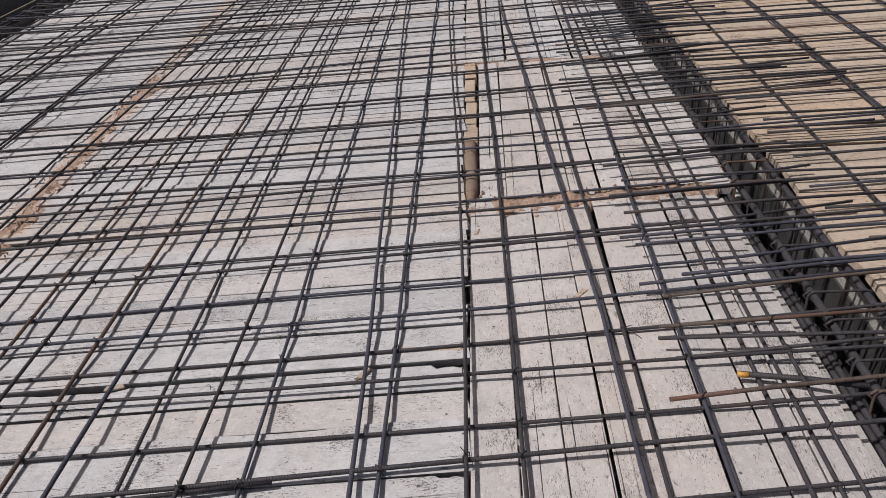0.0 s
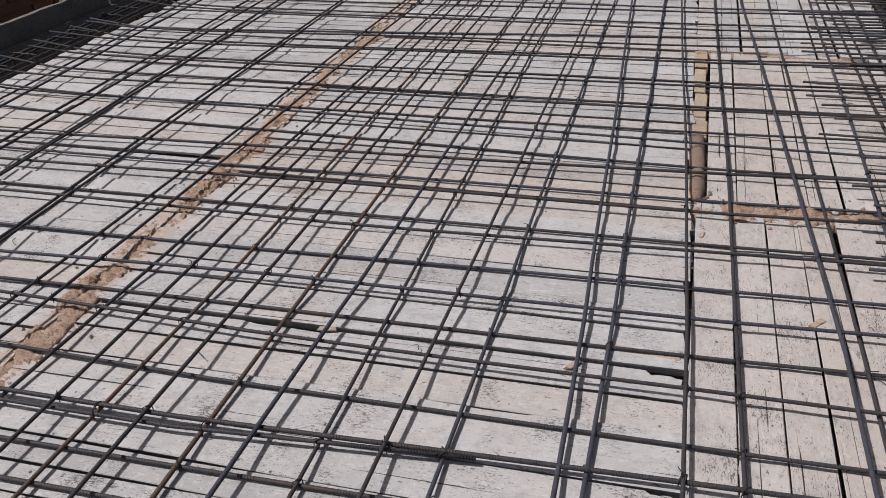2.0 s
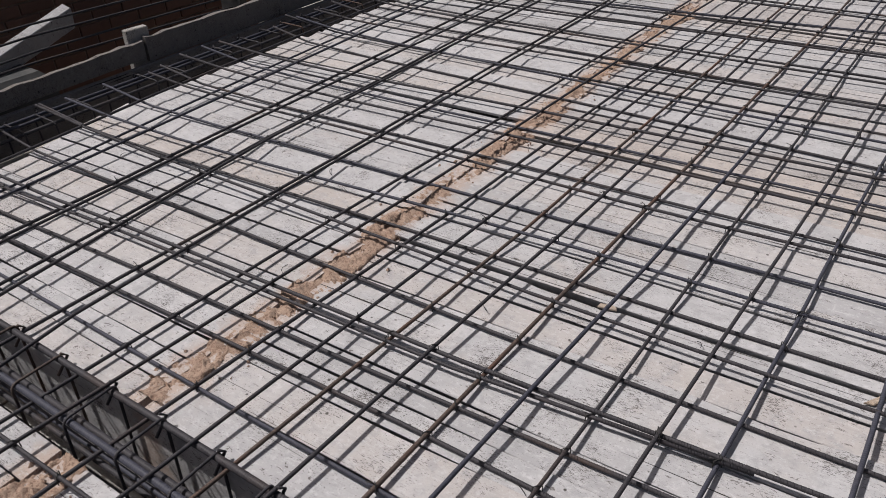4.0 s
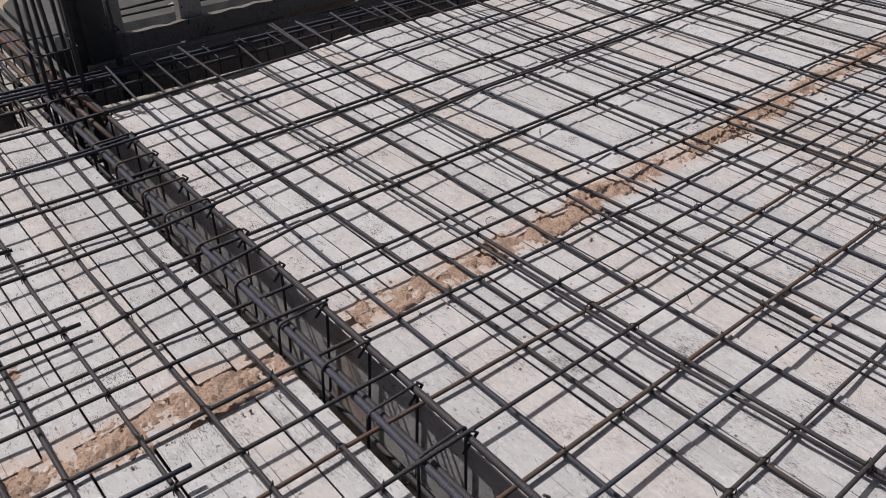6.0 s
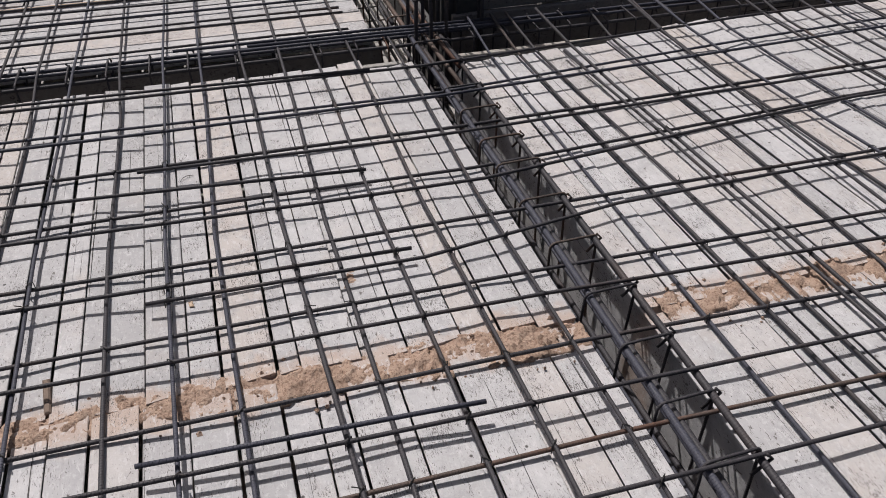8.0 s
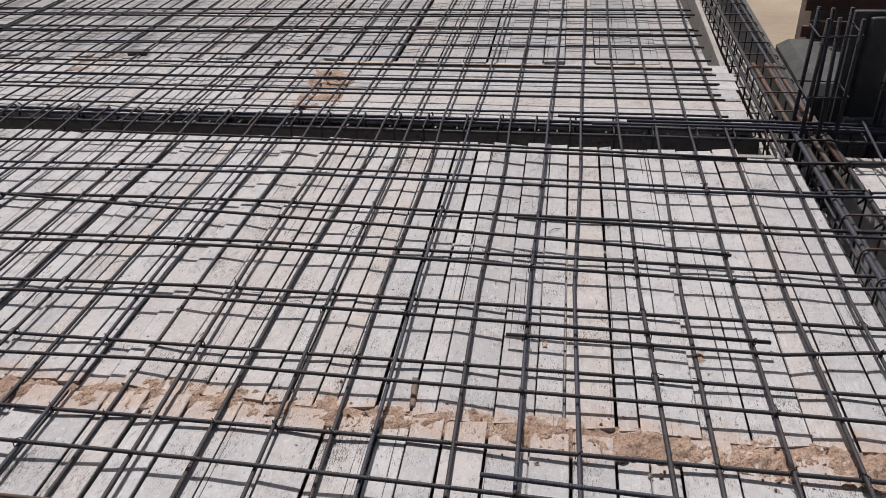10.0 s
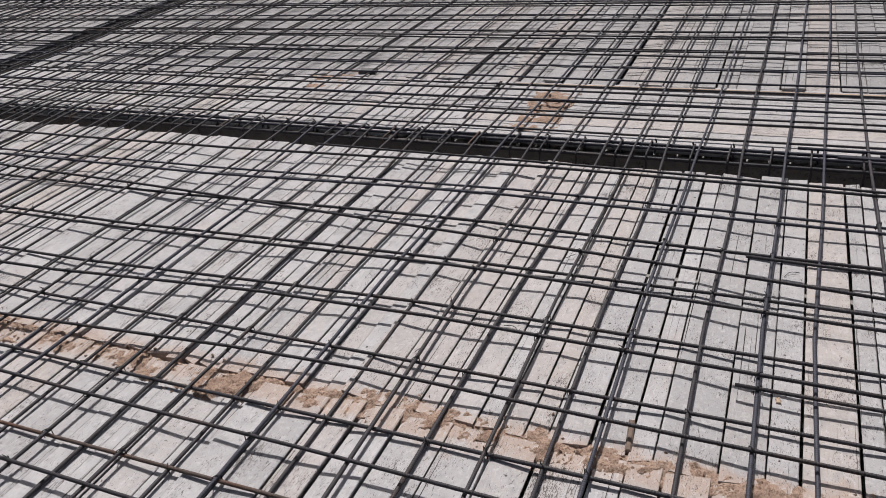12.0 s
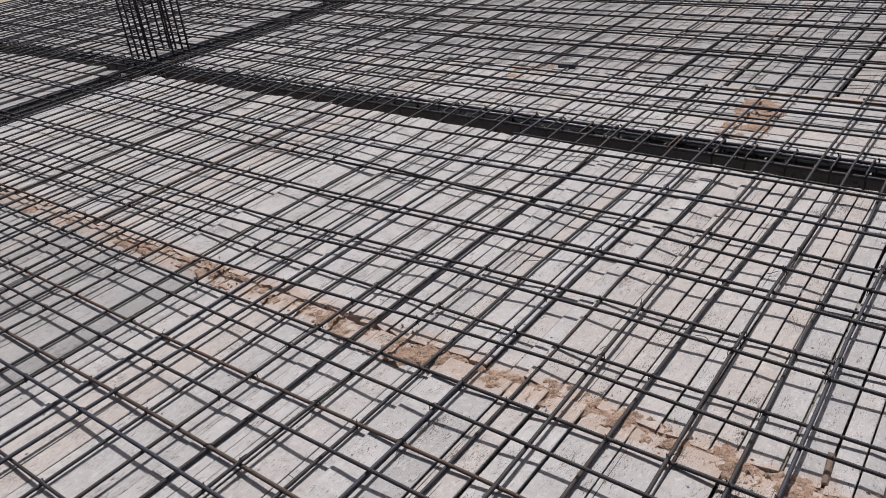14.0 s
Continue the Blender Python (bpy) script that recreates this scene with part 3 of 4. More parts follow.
# bars of the east panel, lapped over the east beam
LAPS = [
    (0.477, 1.782, 0.10), (0.443, 1.863, -0.03), (0.498, 2.063, 0.13), (0.441, 2.146, 0.12), (0.430, 2.445, 0.10), (0.437, 2.751, 0.09),
    (0.451, 2.998, 0.15), (0.514, 3.129, 0.02), (0.524, 3.279, 0.14), (0.465, 3.656, 0.14), (0.431, 3.811, 0.14),
]
LAPS += [(rl.uniform(0.36, 0.72), 3.95 + 0.15 * i + rl.uniform(-0.03, 0.03), rl.uniform(0.06, 0.14)) for i in range(28)]
LAPS += [(rl.uniform(1.15, 1.32), 1.35 + 0.21 * i + rl.uniform(-0.05, 0.05), rl.uniform(0.06, 0.14)) for i in range(12)]
for i, (x0, y, s) in enumerate(LAPS):
    lev = rl.choice((0.050, 0.056, 0.062))
    path = [(x0, y, lev - 0.006), (1.0, y + (1.0 - x0) * s, lev), (1.8, y + (1.8 - x0) * s, lev - 0.01), (4.5, y + (4.5 - x0) * s * 0.9, lev - 0.02)]
    bar(path if x0 < 1.0 else path[:1] + path[2:], lev, STEEL_RUST if i % 7 == 2 else None)
for i in range(20):
    y = 2.25 + 0.21 * i + rl.uniform(-0.08, 0.08)
    s = rl.uniform(0.02, 0.10)
    x0, x1 = rl.uniform(0.34, 0.60), rl.uniform(1.35, 1.95)
    bar([(x0, y - 0.5 * s, 0.058), (1.0, y, 0.064), (x1, y + (x1 - 1) * s, 0.052)], TOP, None, label="short lapped steel bar laid across the beam trench")
for x in (1.395, 1.78, 2.18, 2.58, 2.98, 3.4, 3.8):
    for dx in ((0.0, 0.022) if x > 1.5 else (0.0,)):
        bar([(x + dx, -10.8), (x + dx, 2.0), (x + dx + 0.02, 9.2)], 0.022)

# bars along x south of the cross beam: (y at x = -1.5, y at x = -3.7)
CROSS_S = [
    (0.507, 0.436), (0.331, 0.258), (0.178, 0.112), (0.018, -0.033), (-0.090, -0.187), (-0.303, -0.347), (-0.446, -0.488), (-0.602, -0.659),
    (-0.806, -0.833), (-1.070, -1.10), (-1.39, -1.41), (-1.69, -1.70), (-2.005, -1.985), (-2.285, -2.27), (-2.605, -2.58), (-2.935, -2.92), (-3.30, -3.29),
]
CROSS_S_LOW = [(-0.912, -0.966), (-1.236, -1.235), (-1.543, -1.56), (-1.85, -1.84), (-2.158, -2.15), (-2.444, -2.44), (-2.755, -2.77), (-3.10, -3.11), (-3.46, -3.47)]
ys = -3.60
for i in range(21):
    CROSS_S.append((ys, ys - rl.uniform(-0.02, 0.06)))
    ys -= rl.uniform(0.08, 0.15)
RESTING = (0.018, -0.303, -0.602)
for ya, yb, lev in [(a, b, 0.016 if a in RESTING else 0.030) for a, b in CROSS_S] + [(a, b, 0.012) for a, b in CROSS_S_LOW]:
    s = (yb - ya) / -2.2
    bar([(0.85, ya + 2.35 * s), (-1.5, ya), (-2.5, ya * 0.48 + yb * 0.52 - 0.012), (-3.3, ya * 0.2 + yb * 0.8, lev), (-3.7, yb, 0.042), (-4.2, yb - 0.2 * s, 0.033), (-7.0, yb - 1.2 * s, 0.033), (-10.3, yb - 2.5 * s, 0.033)], lev)
ys = -6.5
for i in range(34):
    bar([(0.85, ys), (-4.0, ys - 0.02), (-10.3, ys - 0.06)], 0.033)
    ys -= rl.uniform(0.11, 0.17)
# bars along y in the west panel
WEST_X = (-3.897, -4.032, -4.15, -4.235, -4.29, -4.369, -4.519, -4.58, -4.859, -5.012, -5.173, -5.405, -5.591, -5.791, -6.004, -6.233, -6.395)
west_bars = list(WEST_X)
while west_bars[-1] > -10.2:
    west_bars.append(west_bars[-1] - rl.uniform(0.12, 0.22))
for i, xs in enumerate(west_bars):
    d = rl.uniform(-0.01, 0.03)
    bar([(xs - d * 2, -10.8), (xs - d, -4.5), (xs, -1.8), (xs + d * 0.3, 0.30)], YH if i % 2 else YL)
    if i > 7:
        # low companion bars, added to darken the far mat
        e = xs - rl.uniform(0.025, 0.07)
        bar([(e + d, -10.8), (e, -4.5), (e - d, -1.8), (e, 0.28)], YL if i % 2 else XL)


# ---- beam cages ----
def stirrup(name, parent, c, along, w, z0, z1, r, mt, lean=0.0):
    """One closed link with bent corners and two hooked ends."""
    b = 0.018
    loop = []
    for (sx, sz) in ((-1, -1), (1, -1), (1, 1), (-1, 1)):
        cx, cz = sx * (w / 2 - b), (z0 + b if sz < 0 else z1 - b)
        a0 = {(-1, -1): 180, (1, -1): 270, (1, 1): 0, (-1, 1): 90}[(sx, sz)]
        for k in range(4):
            t = radians(a0 + 30 * k)
            loop.append((cx + b * math.cos(t), cz + b * math.sin(t)))
    pts = loop + [loop[0]]
    d = Vector(along).normalized()
    s = Vector((-d.y, d.x, 0))
    path = []
    n = len(pts)
    for i, (u, z) in enumerate(pts):
        path.append(Vector(c) + s * u + d * (lean * (z - z0) + 0.009 * i / n) + Vector((0, 0, z)))
    hook = [Vector(c) + s * (w / 2 - 0.004) + d * 0.01 + Vector((0, 0, z1 + 0.004)), Vector(c) + s * (w / 2 + 0.012) + d * 0.012 + Vector((0, 0, z1 - 0.012)), Vector(c) + s * (w / 2 - 0.03) + d * 0.012 + Vector((0, 0, z1 - 0.055))]
    v, f, u = tube_data(path, r, 6)
    tube_data(hook, r, 6, 0, v, f, u)
    return mesh_object(name, v, f, mt, parent, None, u, True)


def cage(label, p, q, w, z0, z1, spacing, top_r, first=0.05, extra=(), mt=STEEL, rusty=0.3, seed=1):
    rng = random.Random(seed)
    root = empty("beam_cage")
    root.location = (p[0], p[1], 0)
    tagged(root, label, "rebar cage", "beam cages")
    d = Vector((q[0] - p[0], q[1] - p[1], 0))
    length = d.length
    d.normalize()
    s = Vector((-d.y, d.x, 0))
    P = Vector((p[0], p[1], 0))
    kids = []
    for u, z, r in [(-w / 2 + 0.013, z1 - 0.012, top_r), (w / 2 - 0.013, z1 - 0.012, top_r), (-w / 2 + 0.014, z0 + 0.012, 0.008), (w / 2 - 0.014, z0 + 0.012, 0.008), (0.0, z0 + 0.012, 0.008)] + list(extra):
        a, b = P + s * u + Vector((0, 0, z)), P + d * length + s * u + Vector((0, 0, z))
        kids.append(tube("longitudinal_bar", wavy([a, b], 0.003, rng.randint(0, 999)), r, rng.choice((mt, mt, STEEL_BLUE)), None, 10))
    t = first
    while t < length - 0.03:
        c = P + d * (t + rng.uniform(-0.012, 0.012))
        kids.append(stirrup("stirrup", None, c, d, w + rng.uniform(-0.006, 0.006), z0, z1 + rng.uniform(-0.004, 0.008), 0.0042, STEEL_RUST if rng.random() < rusty else mt, rng.uniform(-0.06, 0.06)))
        t += spacing
    for k in kids:
        k.parent = root
        k.matrix_parent_inverse = Matrix.Translation((-p[0], -p[1], 0))
    return root


CB0, CB1 = (-3.82, 0.602), (1.10, 0.762)
cage("dark ribbed steel beam cage with closed links in cross trench", CB0, CB1, 0.150, -0.33, 0.037, 0.205, 0.0095, 0.196, extra=((-0.034, 0.008, 0.0095), (-0.052, -0.09, 0.008), (0.03, -0.15, 0.006)), rusty=0.65, seed=3)
cage("dark steel beam cage with hooked links in west trench", (-3.735, -11.0), (-3.735, 9.3), 0.17, -0.30, 0.026, 0.165, 0.008, 0.06, extra=((0.03, 0.012, 0.007),), rusty=0.15, seed=4)
cage("heavy dark steel beam cage with tied links in east trench", (1.028, -11.0), (1.028, 9.3), 0.185, -0.32, 0.036, 0.155, 0.0115, 0.06, extra=((0.098, -0.035, 0.009), (0.112, -0.05, 0.009)), rusty=0.3, seed=5)
cage("dark steel beam cage in the far south trench", (-10.8, -6.175), (0.9, -6.175), 0.18, -0.30, 0.02, 0.20, 0.009, 0.05, rusty=0.1, seed=6)


# ---- column starter bars ----
def column(label, cx, cy, sx, sy, nx, ny, height, seed, lean=(0.0, 0.0)):
    rng = random.Random(seed)
    root = empty("column_starter")
    root.location = (cx, cy, -0.3)
    tagged(root, label, "rebar column", "column starters")
    kids = []
    spots = []
    for i in range(nx):
        for j in range(ny):
            if i in (0, nx - 1) or j in (0, ny - 1):
                spots.append((cx - sx / 2 + sx * i / max(1, nx - 1), cy - (sy / 2 if ny > 1 else 0.0) + sy * j / max(1, ny - 1)))
    for x, y in spots:
        lx, ly = lean[0] + rng.uniform(-0.015, 0.015), lean[1] + rng.uniform(-0.015, 0.015)
        kids.append(tube("upright_bar", [(x, y, -0.38), (x, y, 0.1), (x + lx, y + ly, height)], 0.0085, STEEL, None, 8))
    for z in (-0.20, 0.20, 0.45, 0.70):
        if z < height:
            k = (z / height) if z > 0 else 0
            ox, oy = lean[0] * k, lean[1] * k
            a, b = sx / 2 + 0.012, sy / 2 + 0.012
            loop = [(cx - a + ox, cy - b + oy, z), (cx + a + ox, cy - b + oy, z), (cx + a + ox, cy + b + oy, z + 0.005), (cx - a + ox, cy + b + oy, z + 0.008), (cx - a + ox, cy - b + oy, z + 0.01)]
            kids.append(tube("column_link", loop, 0.0042, STEEL, None, 6))
    for k in kids:
        k.parent = root
        k.matrix_parent_inverse = Matrix.Translation((-cx, -cy, 0.3))
    return root


column("dark upright steel column bars rising from the beam junction", -3.76, 0.628, 0.15, 0.135, 2, 3, 0.52, 1)
column("pair of dark upright bars beside the form panel", -3.80, 0.885, 0.05, 0.012, 2, 1, 0.5, 6)
column("cage of dark upright column bars on the far beam junction", -3.99, -6.36, 0.30, 0.36, 3, 5, 1.1, 2, (0.0, 0.03))


# the cross beam carries on west of the junction
cage("rusty steel beam cage carrying on beyond the column", (-8.2, 0.50), (-3.90, 0.575), 0.17, -0.30, 0.03, 0.19, 0.010, 0.05, extra=((0.03, 0.02, 0.009),), rusty=0.7, seed=8)
side_wall("wall_beam_far_west_south", (-10.4, 0.395), (WX0 - 0.005, 0.405), -DEPTH, -0.034, 0.03, SIDE, LBL)
# given the dark material so this board doesn't stand out pale
side_wall("wall_beam_far_west_north", (WX0 - 0.06, 0.745), (-10.4, 0.715), -DEPTH, -0.12, 0.03, DARK, "dark side board of the far beam trench")


# ---- mortar spilled along the board joints ----
def mound(label, centre, y0, y1, half, height, seed, along="y", bare=0.0, res=0.006):
    """An uneven ridge of dried mortar that follows a joint; breaks up where it runs thin."""
    n = int((y1 - y0) / res)
    k = int(2 * half / res)
    verts, keep, idx = [], [], {}
    for i in range(n + 1):
        t = y0 + (y1 - y0) * i / n
        c = centre(t) + 0.022 * noise.noise(Vector((t * 3.1, seed, 0)))
        wide = half * (0.62 + 0.55 * noise.noise(Vector((t * 2.3, seed + 9, 0))) + 0.25 * noise.noise(Vector((t * 9.0, seed + 3, 0))))
        for j in range(k + 1):
            u = -half * 1.3 + 2.6 * half * j / k
            q = Vector((t, c + u, seed))
            body = 1.0 - (u / max(wide, 0.01)) ** 2
            lumps = noise.noise(q * 11.0) + 0.75 * noise.noise(q * 27.0) + 0.9 * abs(noise.noise(q * 52.0)) + 0.6 * noise.noise(q * 105.0)
            h = height * (0.22 * body + 0.80 * lumps) - bare * height - 0.0080
            if body < -0.4:
                h = -0.03
            p = (c + u, t, h) if along == "y" else (t, c + u, h)
            verts.append(p)
            keep.append(h > -0.010)
    faces = []
    w = k + 1
    for i in range(n):
        for j in range(k):
            q = (i * w + j, i * w + j + 1, (i + 1) * w + j + 1, (i + 1) * w + j)
            if any(keep[a] for a in q):
                faces.append(q if along == "x" else tuple(reversed(q)))
    used = sorted({a for q in faces for a in q})
    remap = {a: b for b, a in enumerate(used)}
    ob = mesh_object("mortar_ridge", [verts[a] for a in used], [tuple(remap[a] for a in q) for q in faces], MORTAR, None, None, None, True)
    return tagged(ob, label, "mortar", "mortar ridges", "stuff")


ML = "crumbly tan mortar smeared along the joint between boards"
mound(ML, seam_n, 0.78, 4.7, 0.080, 0.0175, 3, bare=-0.18)


def seam_s(y):
    """Where the mortar lies along the board ends of the south panel."""
    return -1.872 + 0.03 * max(y, -1.3) + 0.06 * min(1.0, max(0.0, (-1.3 - y) / 0.7)) - 0.04 * min(1.0, max(0.0, (-2.2 - y) / 1.0))


mound(ML, seam_s, -3.4, 0.555, 0.076, 0.0185, 7, bare=-0.12)
mound(ML, lambda y: -1.87 - 0.03 * (y + 3.4), -6.0, -3.35, 0.055, 0.013, 12, res=0.014)
mound("orange-brown mortar ridge across the board ends", lambda x: 2.785 + 0.13 * x, -0.10, 0.88, 0.072, 0.019, 15, along="x", bare=-0.28)
mound("thin brown mortar stain on the timber boards", lambda x: 4.66 - 0.02 * x, -1.95, 0.70, 0.055, 0.010, 18, along="x", bare=0.2, res=0.014)
mound("tan mortar patch on boards beside the beam", lambda x: -1.66, -4.45, -3.90, 0.17, 0.019, 21, along="x", bare=-0.36, res=0.012)
mound("thin tan mortar patch on the boards", lambda x: 0.02, -2.26, -2.14, 0.05, 0.012, 24, along="x", bare=0.3)
mound("tan mortar smear on far boards", lambda x: -3.2, -4.72, -4.40, 0.20, 0.014, 27, along="x", bare=0.15, res=0.014)
mound("tan mortar smear on the far deck", lambda x: -6.9, -6.3, -5.8, 0.20, 0.014, 30, along="x", bare=0.3, res=0.014)

# ---- fillers and scraps on the deck ----
rp = random.Random(19)
pv, pf, pu = tube_data([(-0.084 - 0.004 * k / 12 + rp.uniform(-0.002, 0.002), 2.845 + 0.60 * k / 12, -0.015 + 0.004 * math.sin(k)) for k in range(13)], 0.032, 14)
pv = [(x + 0.004 * noise.noise(Vector((x * 40, y * 9, z * 40))), y, z + 0.004 * noise.noise(Vector((x * 40, y * 9 + 5, z * 40)))) for x, y, z in pv]
pv = [(-0.084 + (x + 0.084) * min(1.0, 0.55 + (y - 2.83) * 4.0), y, z) for x, y, z in pv]
pole = mesh_object("timber_pole", pv, pf, POLE_WOOD, None, None, pu, True)
tagged(pole, "short round weathered brown pole filling a gap between boards", "pole")
for y0, y1, x0, x1 in ((2.86, 3.02, -0.116, -0.092), (3.45, 3.63, -0.119, -0.052), (3.64, 3.98, -0.114, -0.056), (4.00, 4.33, -0.122, -0.064), (4.35, 4.64, -0.124, -0.058)):
    b = box_part("filler_batten", x0, x1, y0, y1, -0.032, rp.uniform(-0.006, 0.002), NEW_WOOD)
    b.rotation_euler = (0, 0, radians(rp.uniform(-1.5, 1.5)))
    tagged(b, "orange-tan timber offcut filling a gap between boards", "batten", "filler battens")
bar([(0.625, 1.731, 0.030), (0.795, 1.694, 0.036), (0.93, 1.66, 0.038)], 0.04, STEEL, 0.008, "thick dark bar with a yellow painted end on boards")
m = Mat("yellow_paint", 0.5)
m.color(m.mix(m.ramp(m.noise(m.coords("Object"), 60.0), [(0.45, 0.0), (0.6, 0.8)]), (0.50, 0.24, 0.04), (0.16, 0.09, 0.05)))
tip = tube("painted_end", [(0.6235, 1.7315, 0.030), (0.651, 1.7255, 0.031)], 0.0087, m.m, BARS[-1])
bar([(0.422, 1.611, 0.052), (0.68, 1.64, 0.055), (1.25, 1.70, 0.056)], TOP, STEEL_RUST, 0.006, "brown rusty short bar lying over the beam edge")
bar([(0.458, 1.927, 0.050), (0.82, 1.945, 0.056), (1.3, 1.98, 0.056)], TOP, STEEL_RUST, 0.006, "brown rusty short bar lying over the beam edge")


def chip(x, y, lx, ly, turn, mt=BOARD_TAN):
    rng = random.Random(int(x * 1000) + int(y * 77))
    v, f = slab_shape(lx, ly, 0.006, 0.002, lx * 0.18, rng)
    ob = mesh_object("wood_chip", v, f, mt, None, pose(x, y, 0.006, rng.uniform(-6, 6), rng.uniform(-6, 6), turn))
    return tagged(ob, "small splintered wood chip lying on the boards", "wood chip", "wood chips")


for x, y, lx, ly, a in ((0.27, 2.18, 0.06, 0.018, 50), (-0.385, 1.81, 0.05, 0.016, 60), (-0.06, 2.60, 0.05, 0.012, 75), (-1.09, 1.78, 0.05, 0.02, 20), (-2.23, -0.42, 0.03, 0.012, 10), (-1.25, -0.9, 0.04, 0.012, 70)):
    chip(x, y, lx, ly, a)

# wedge driven into an open joint, and a dark block that imitates a hole in the far deck
wedge = box_part("timber_wedge", -0.05, 0.05, -0.008, 0.008, -0.02, 0.012, POLE_WOOD)
wedge.matrix_world = pose(-1.985, -0.752, 0.012, 0, 9, 6)
tagged(wedge, "brown timber wedge stuck in an open board joint", "wedge")
offcut = box_part("timber_offcut", -0.035, 0.035, -0.055, 0.055, -0.018, 0.018, DARK)
offcut.matrix_world = pose(-4.69, -2.98, 0.020, 0, 0, 12)
tagged(offcut, "dark block drawn in place of a hole in the far deck", "offcut")

# splintered hole at a board end
splinter = box_part("board_splinter", -0.30, -0.105, 1.905, 1.925, -0.02, 0.004, BOARD_TAN)
splinter.rotation_euler.z = radians(-3)
tagged(splinter, "splintered tan board edge beside an open gap", "splinter")


# ---- edge formwork and yard beyond the north-west edge ----
EDGE = "dark grey timber edge board standing along the slab"
side_wall("wall_edge_lower", (-3.875, 0.78), (-3.875, 9.4), -DEPTH, 0.030, 0.032, SIDE_DARK, EDGE).location.x -= 0.034


def edge_board(y0, y1, z0, z1, x, seed, tilt=0.0):
    """A plank on edge with a rough, worn top."""
    rng = random.Random(seed)
    n = max(2, int((y1 - y0) / 0.06))
    top = []
    bm = bmesh.new()
    rows = []
    for i in range(n + 1):
        y = y0 + (y1 - y0) * i / n
        zt = z1 + tilt * (y - y0) + rng.uniform(-0.004, 0.004)
        zb = z0 + tilt * (y - y0)
        rows.append([bm.verts.new(p) for p in ((x, y, zb), (x, y, zt), (x - 0.028, y, zt + rng.uniform(-0.003, 0.003)), (x - 0.028, y, zb))])
    for a, b in zip(rows, rows[1:]):
        for k in range(4):
            k2 = (k + 1) % 4
            bm.faces.new((a[k], a[k2], b[k2], b[k]))
    bm.faces.new(list(reversed(rows[0])))
    bm.faces.new(rows[-1])
    bmesh.ops.recalc_face_normals(bm, faces=bm.faces)
    me = bpy.data.meshes.new("edge_board")
    bm.to_mesh(me)
    bm.free()
    me.materials.append(SIDE_DARK)
    ob = new("edge_board", me)
    return tagged(ob, "dark grey weathered plank on edge with a worn pale top", "edge board", "edge boards")


edge_board(0.925, 2.255, 0.034, 0.122, -3.905, 1, 0.016)
edge_board(2.27, 4.6, 0.034, 0.156, -3.905, 2)
edge_board(4.62, 9.3, 0.034, 0.165, -3.905, 3)


def upright(x, y, w, d, z0, z1, label, turn=0.0):
    v, f = slab_shape(d, w, z1 - z0, 0.004)
    ob = mesh_object("formwork_post", v, f, SIDE, None, pose(x, y, z1, 0, 0, turn))
    return tagged(ob, label, "timber post", "formwork posts")


upright(-3.965, 0.945, 0.062, 0.06, -0.5, 0.62, "dark grey timber post beside the column bars")
upright(-3.965, 1.285, 0.105, 0.05, -0.5, 0.55, "grey timber post behind the edge board", 4)
upright(-3.965, 2.262, 0.12, 0.04, -0.5, 0.20, "short tan timber peg behind the edge board", -6)
upright(-3.965, 4.30, 0.09, 0.05, -0.5, 0.34, "grey timber peg behind the edge board")
upright(-3.965, 3.12, 0.10, 0.05, -0.5, 0.42, "leaning grey timber post behind the edge board", 5)
panel = box_part("column_form_panel", -3.955, -3.93, 0.74, 0.905, -0.45, 0.48, DARK)
tagged(panel, "dark stained plywood panel standing beside column bars", "form panel")
panel = box_part("column_form_panel", -3.93, -3.905, 0.80, 0.905, -0.45, 0.46, DARK)
panel.rotation_euler = (0, 0, radians(12))
tagged(panel, "narrow dark plywood strip leaning beside column bars", "form panel")

# stacked steel and broken timber below the edge
for i in range(9):
    z = -0.28 + 0.065 * i
    bar([(-4.25 - 0.05 * (i % 3), 0.85, z), (-4.28 - 0.04 * (i % 2), 1.9, z + 0.02), (-4.3, 3.2, z - 0.02)], z, STEEL, 0.006, "dark steel bar stored on a rack beyond the edge", group="stored bars")
for y in (0.9, 3.15):
    rack = box_part("storage_rack_post", -4.40, -4.22, y, y + 0.05, -3.4, 0.32, DARK)
    tagged(rack, "dark timber rack post carrying stored steel bars", "rack post", "rack posts")
slat = box_part("broken_plank", -4.72, -4.66, 1.2, 2.4, -0.12, 0.02, BOARD)
slat.rotation_euler = (radians(14), radians(20), radians(14))
tagged(slat, "pale broken timber plank leaning below the edge", "plank")
prop = box_part("plank_prop", -4.75, -4.60, 1.7, 1.8, -3.4, -0.14, DARK)
tagged(prop, "dark timber prop under a broken plank", "prop")

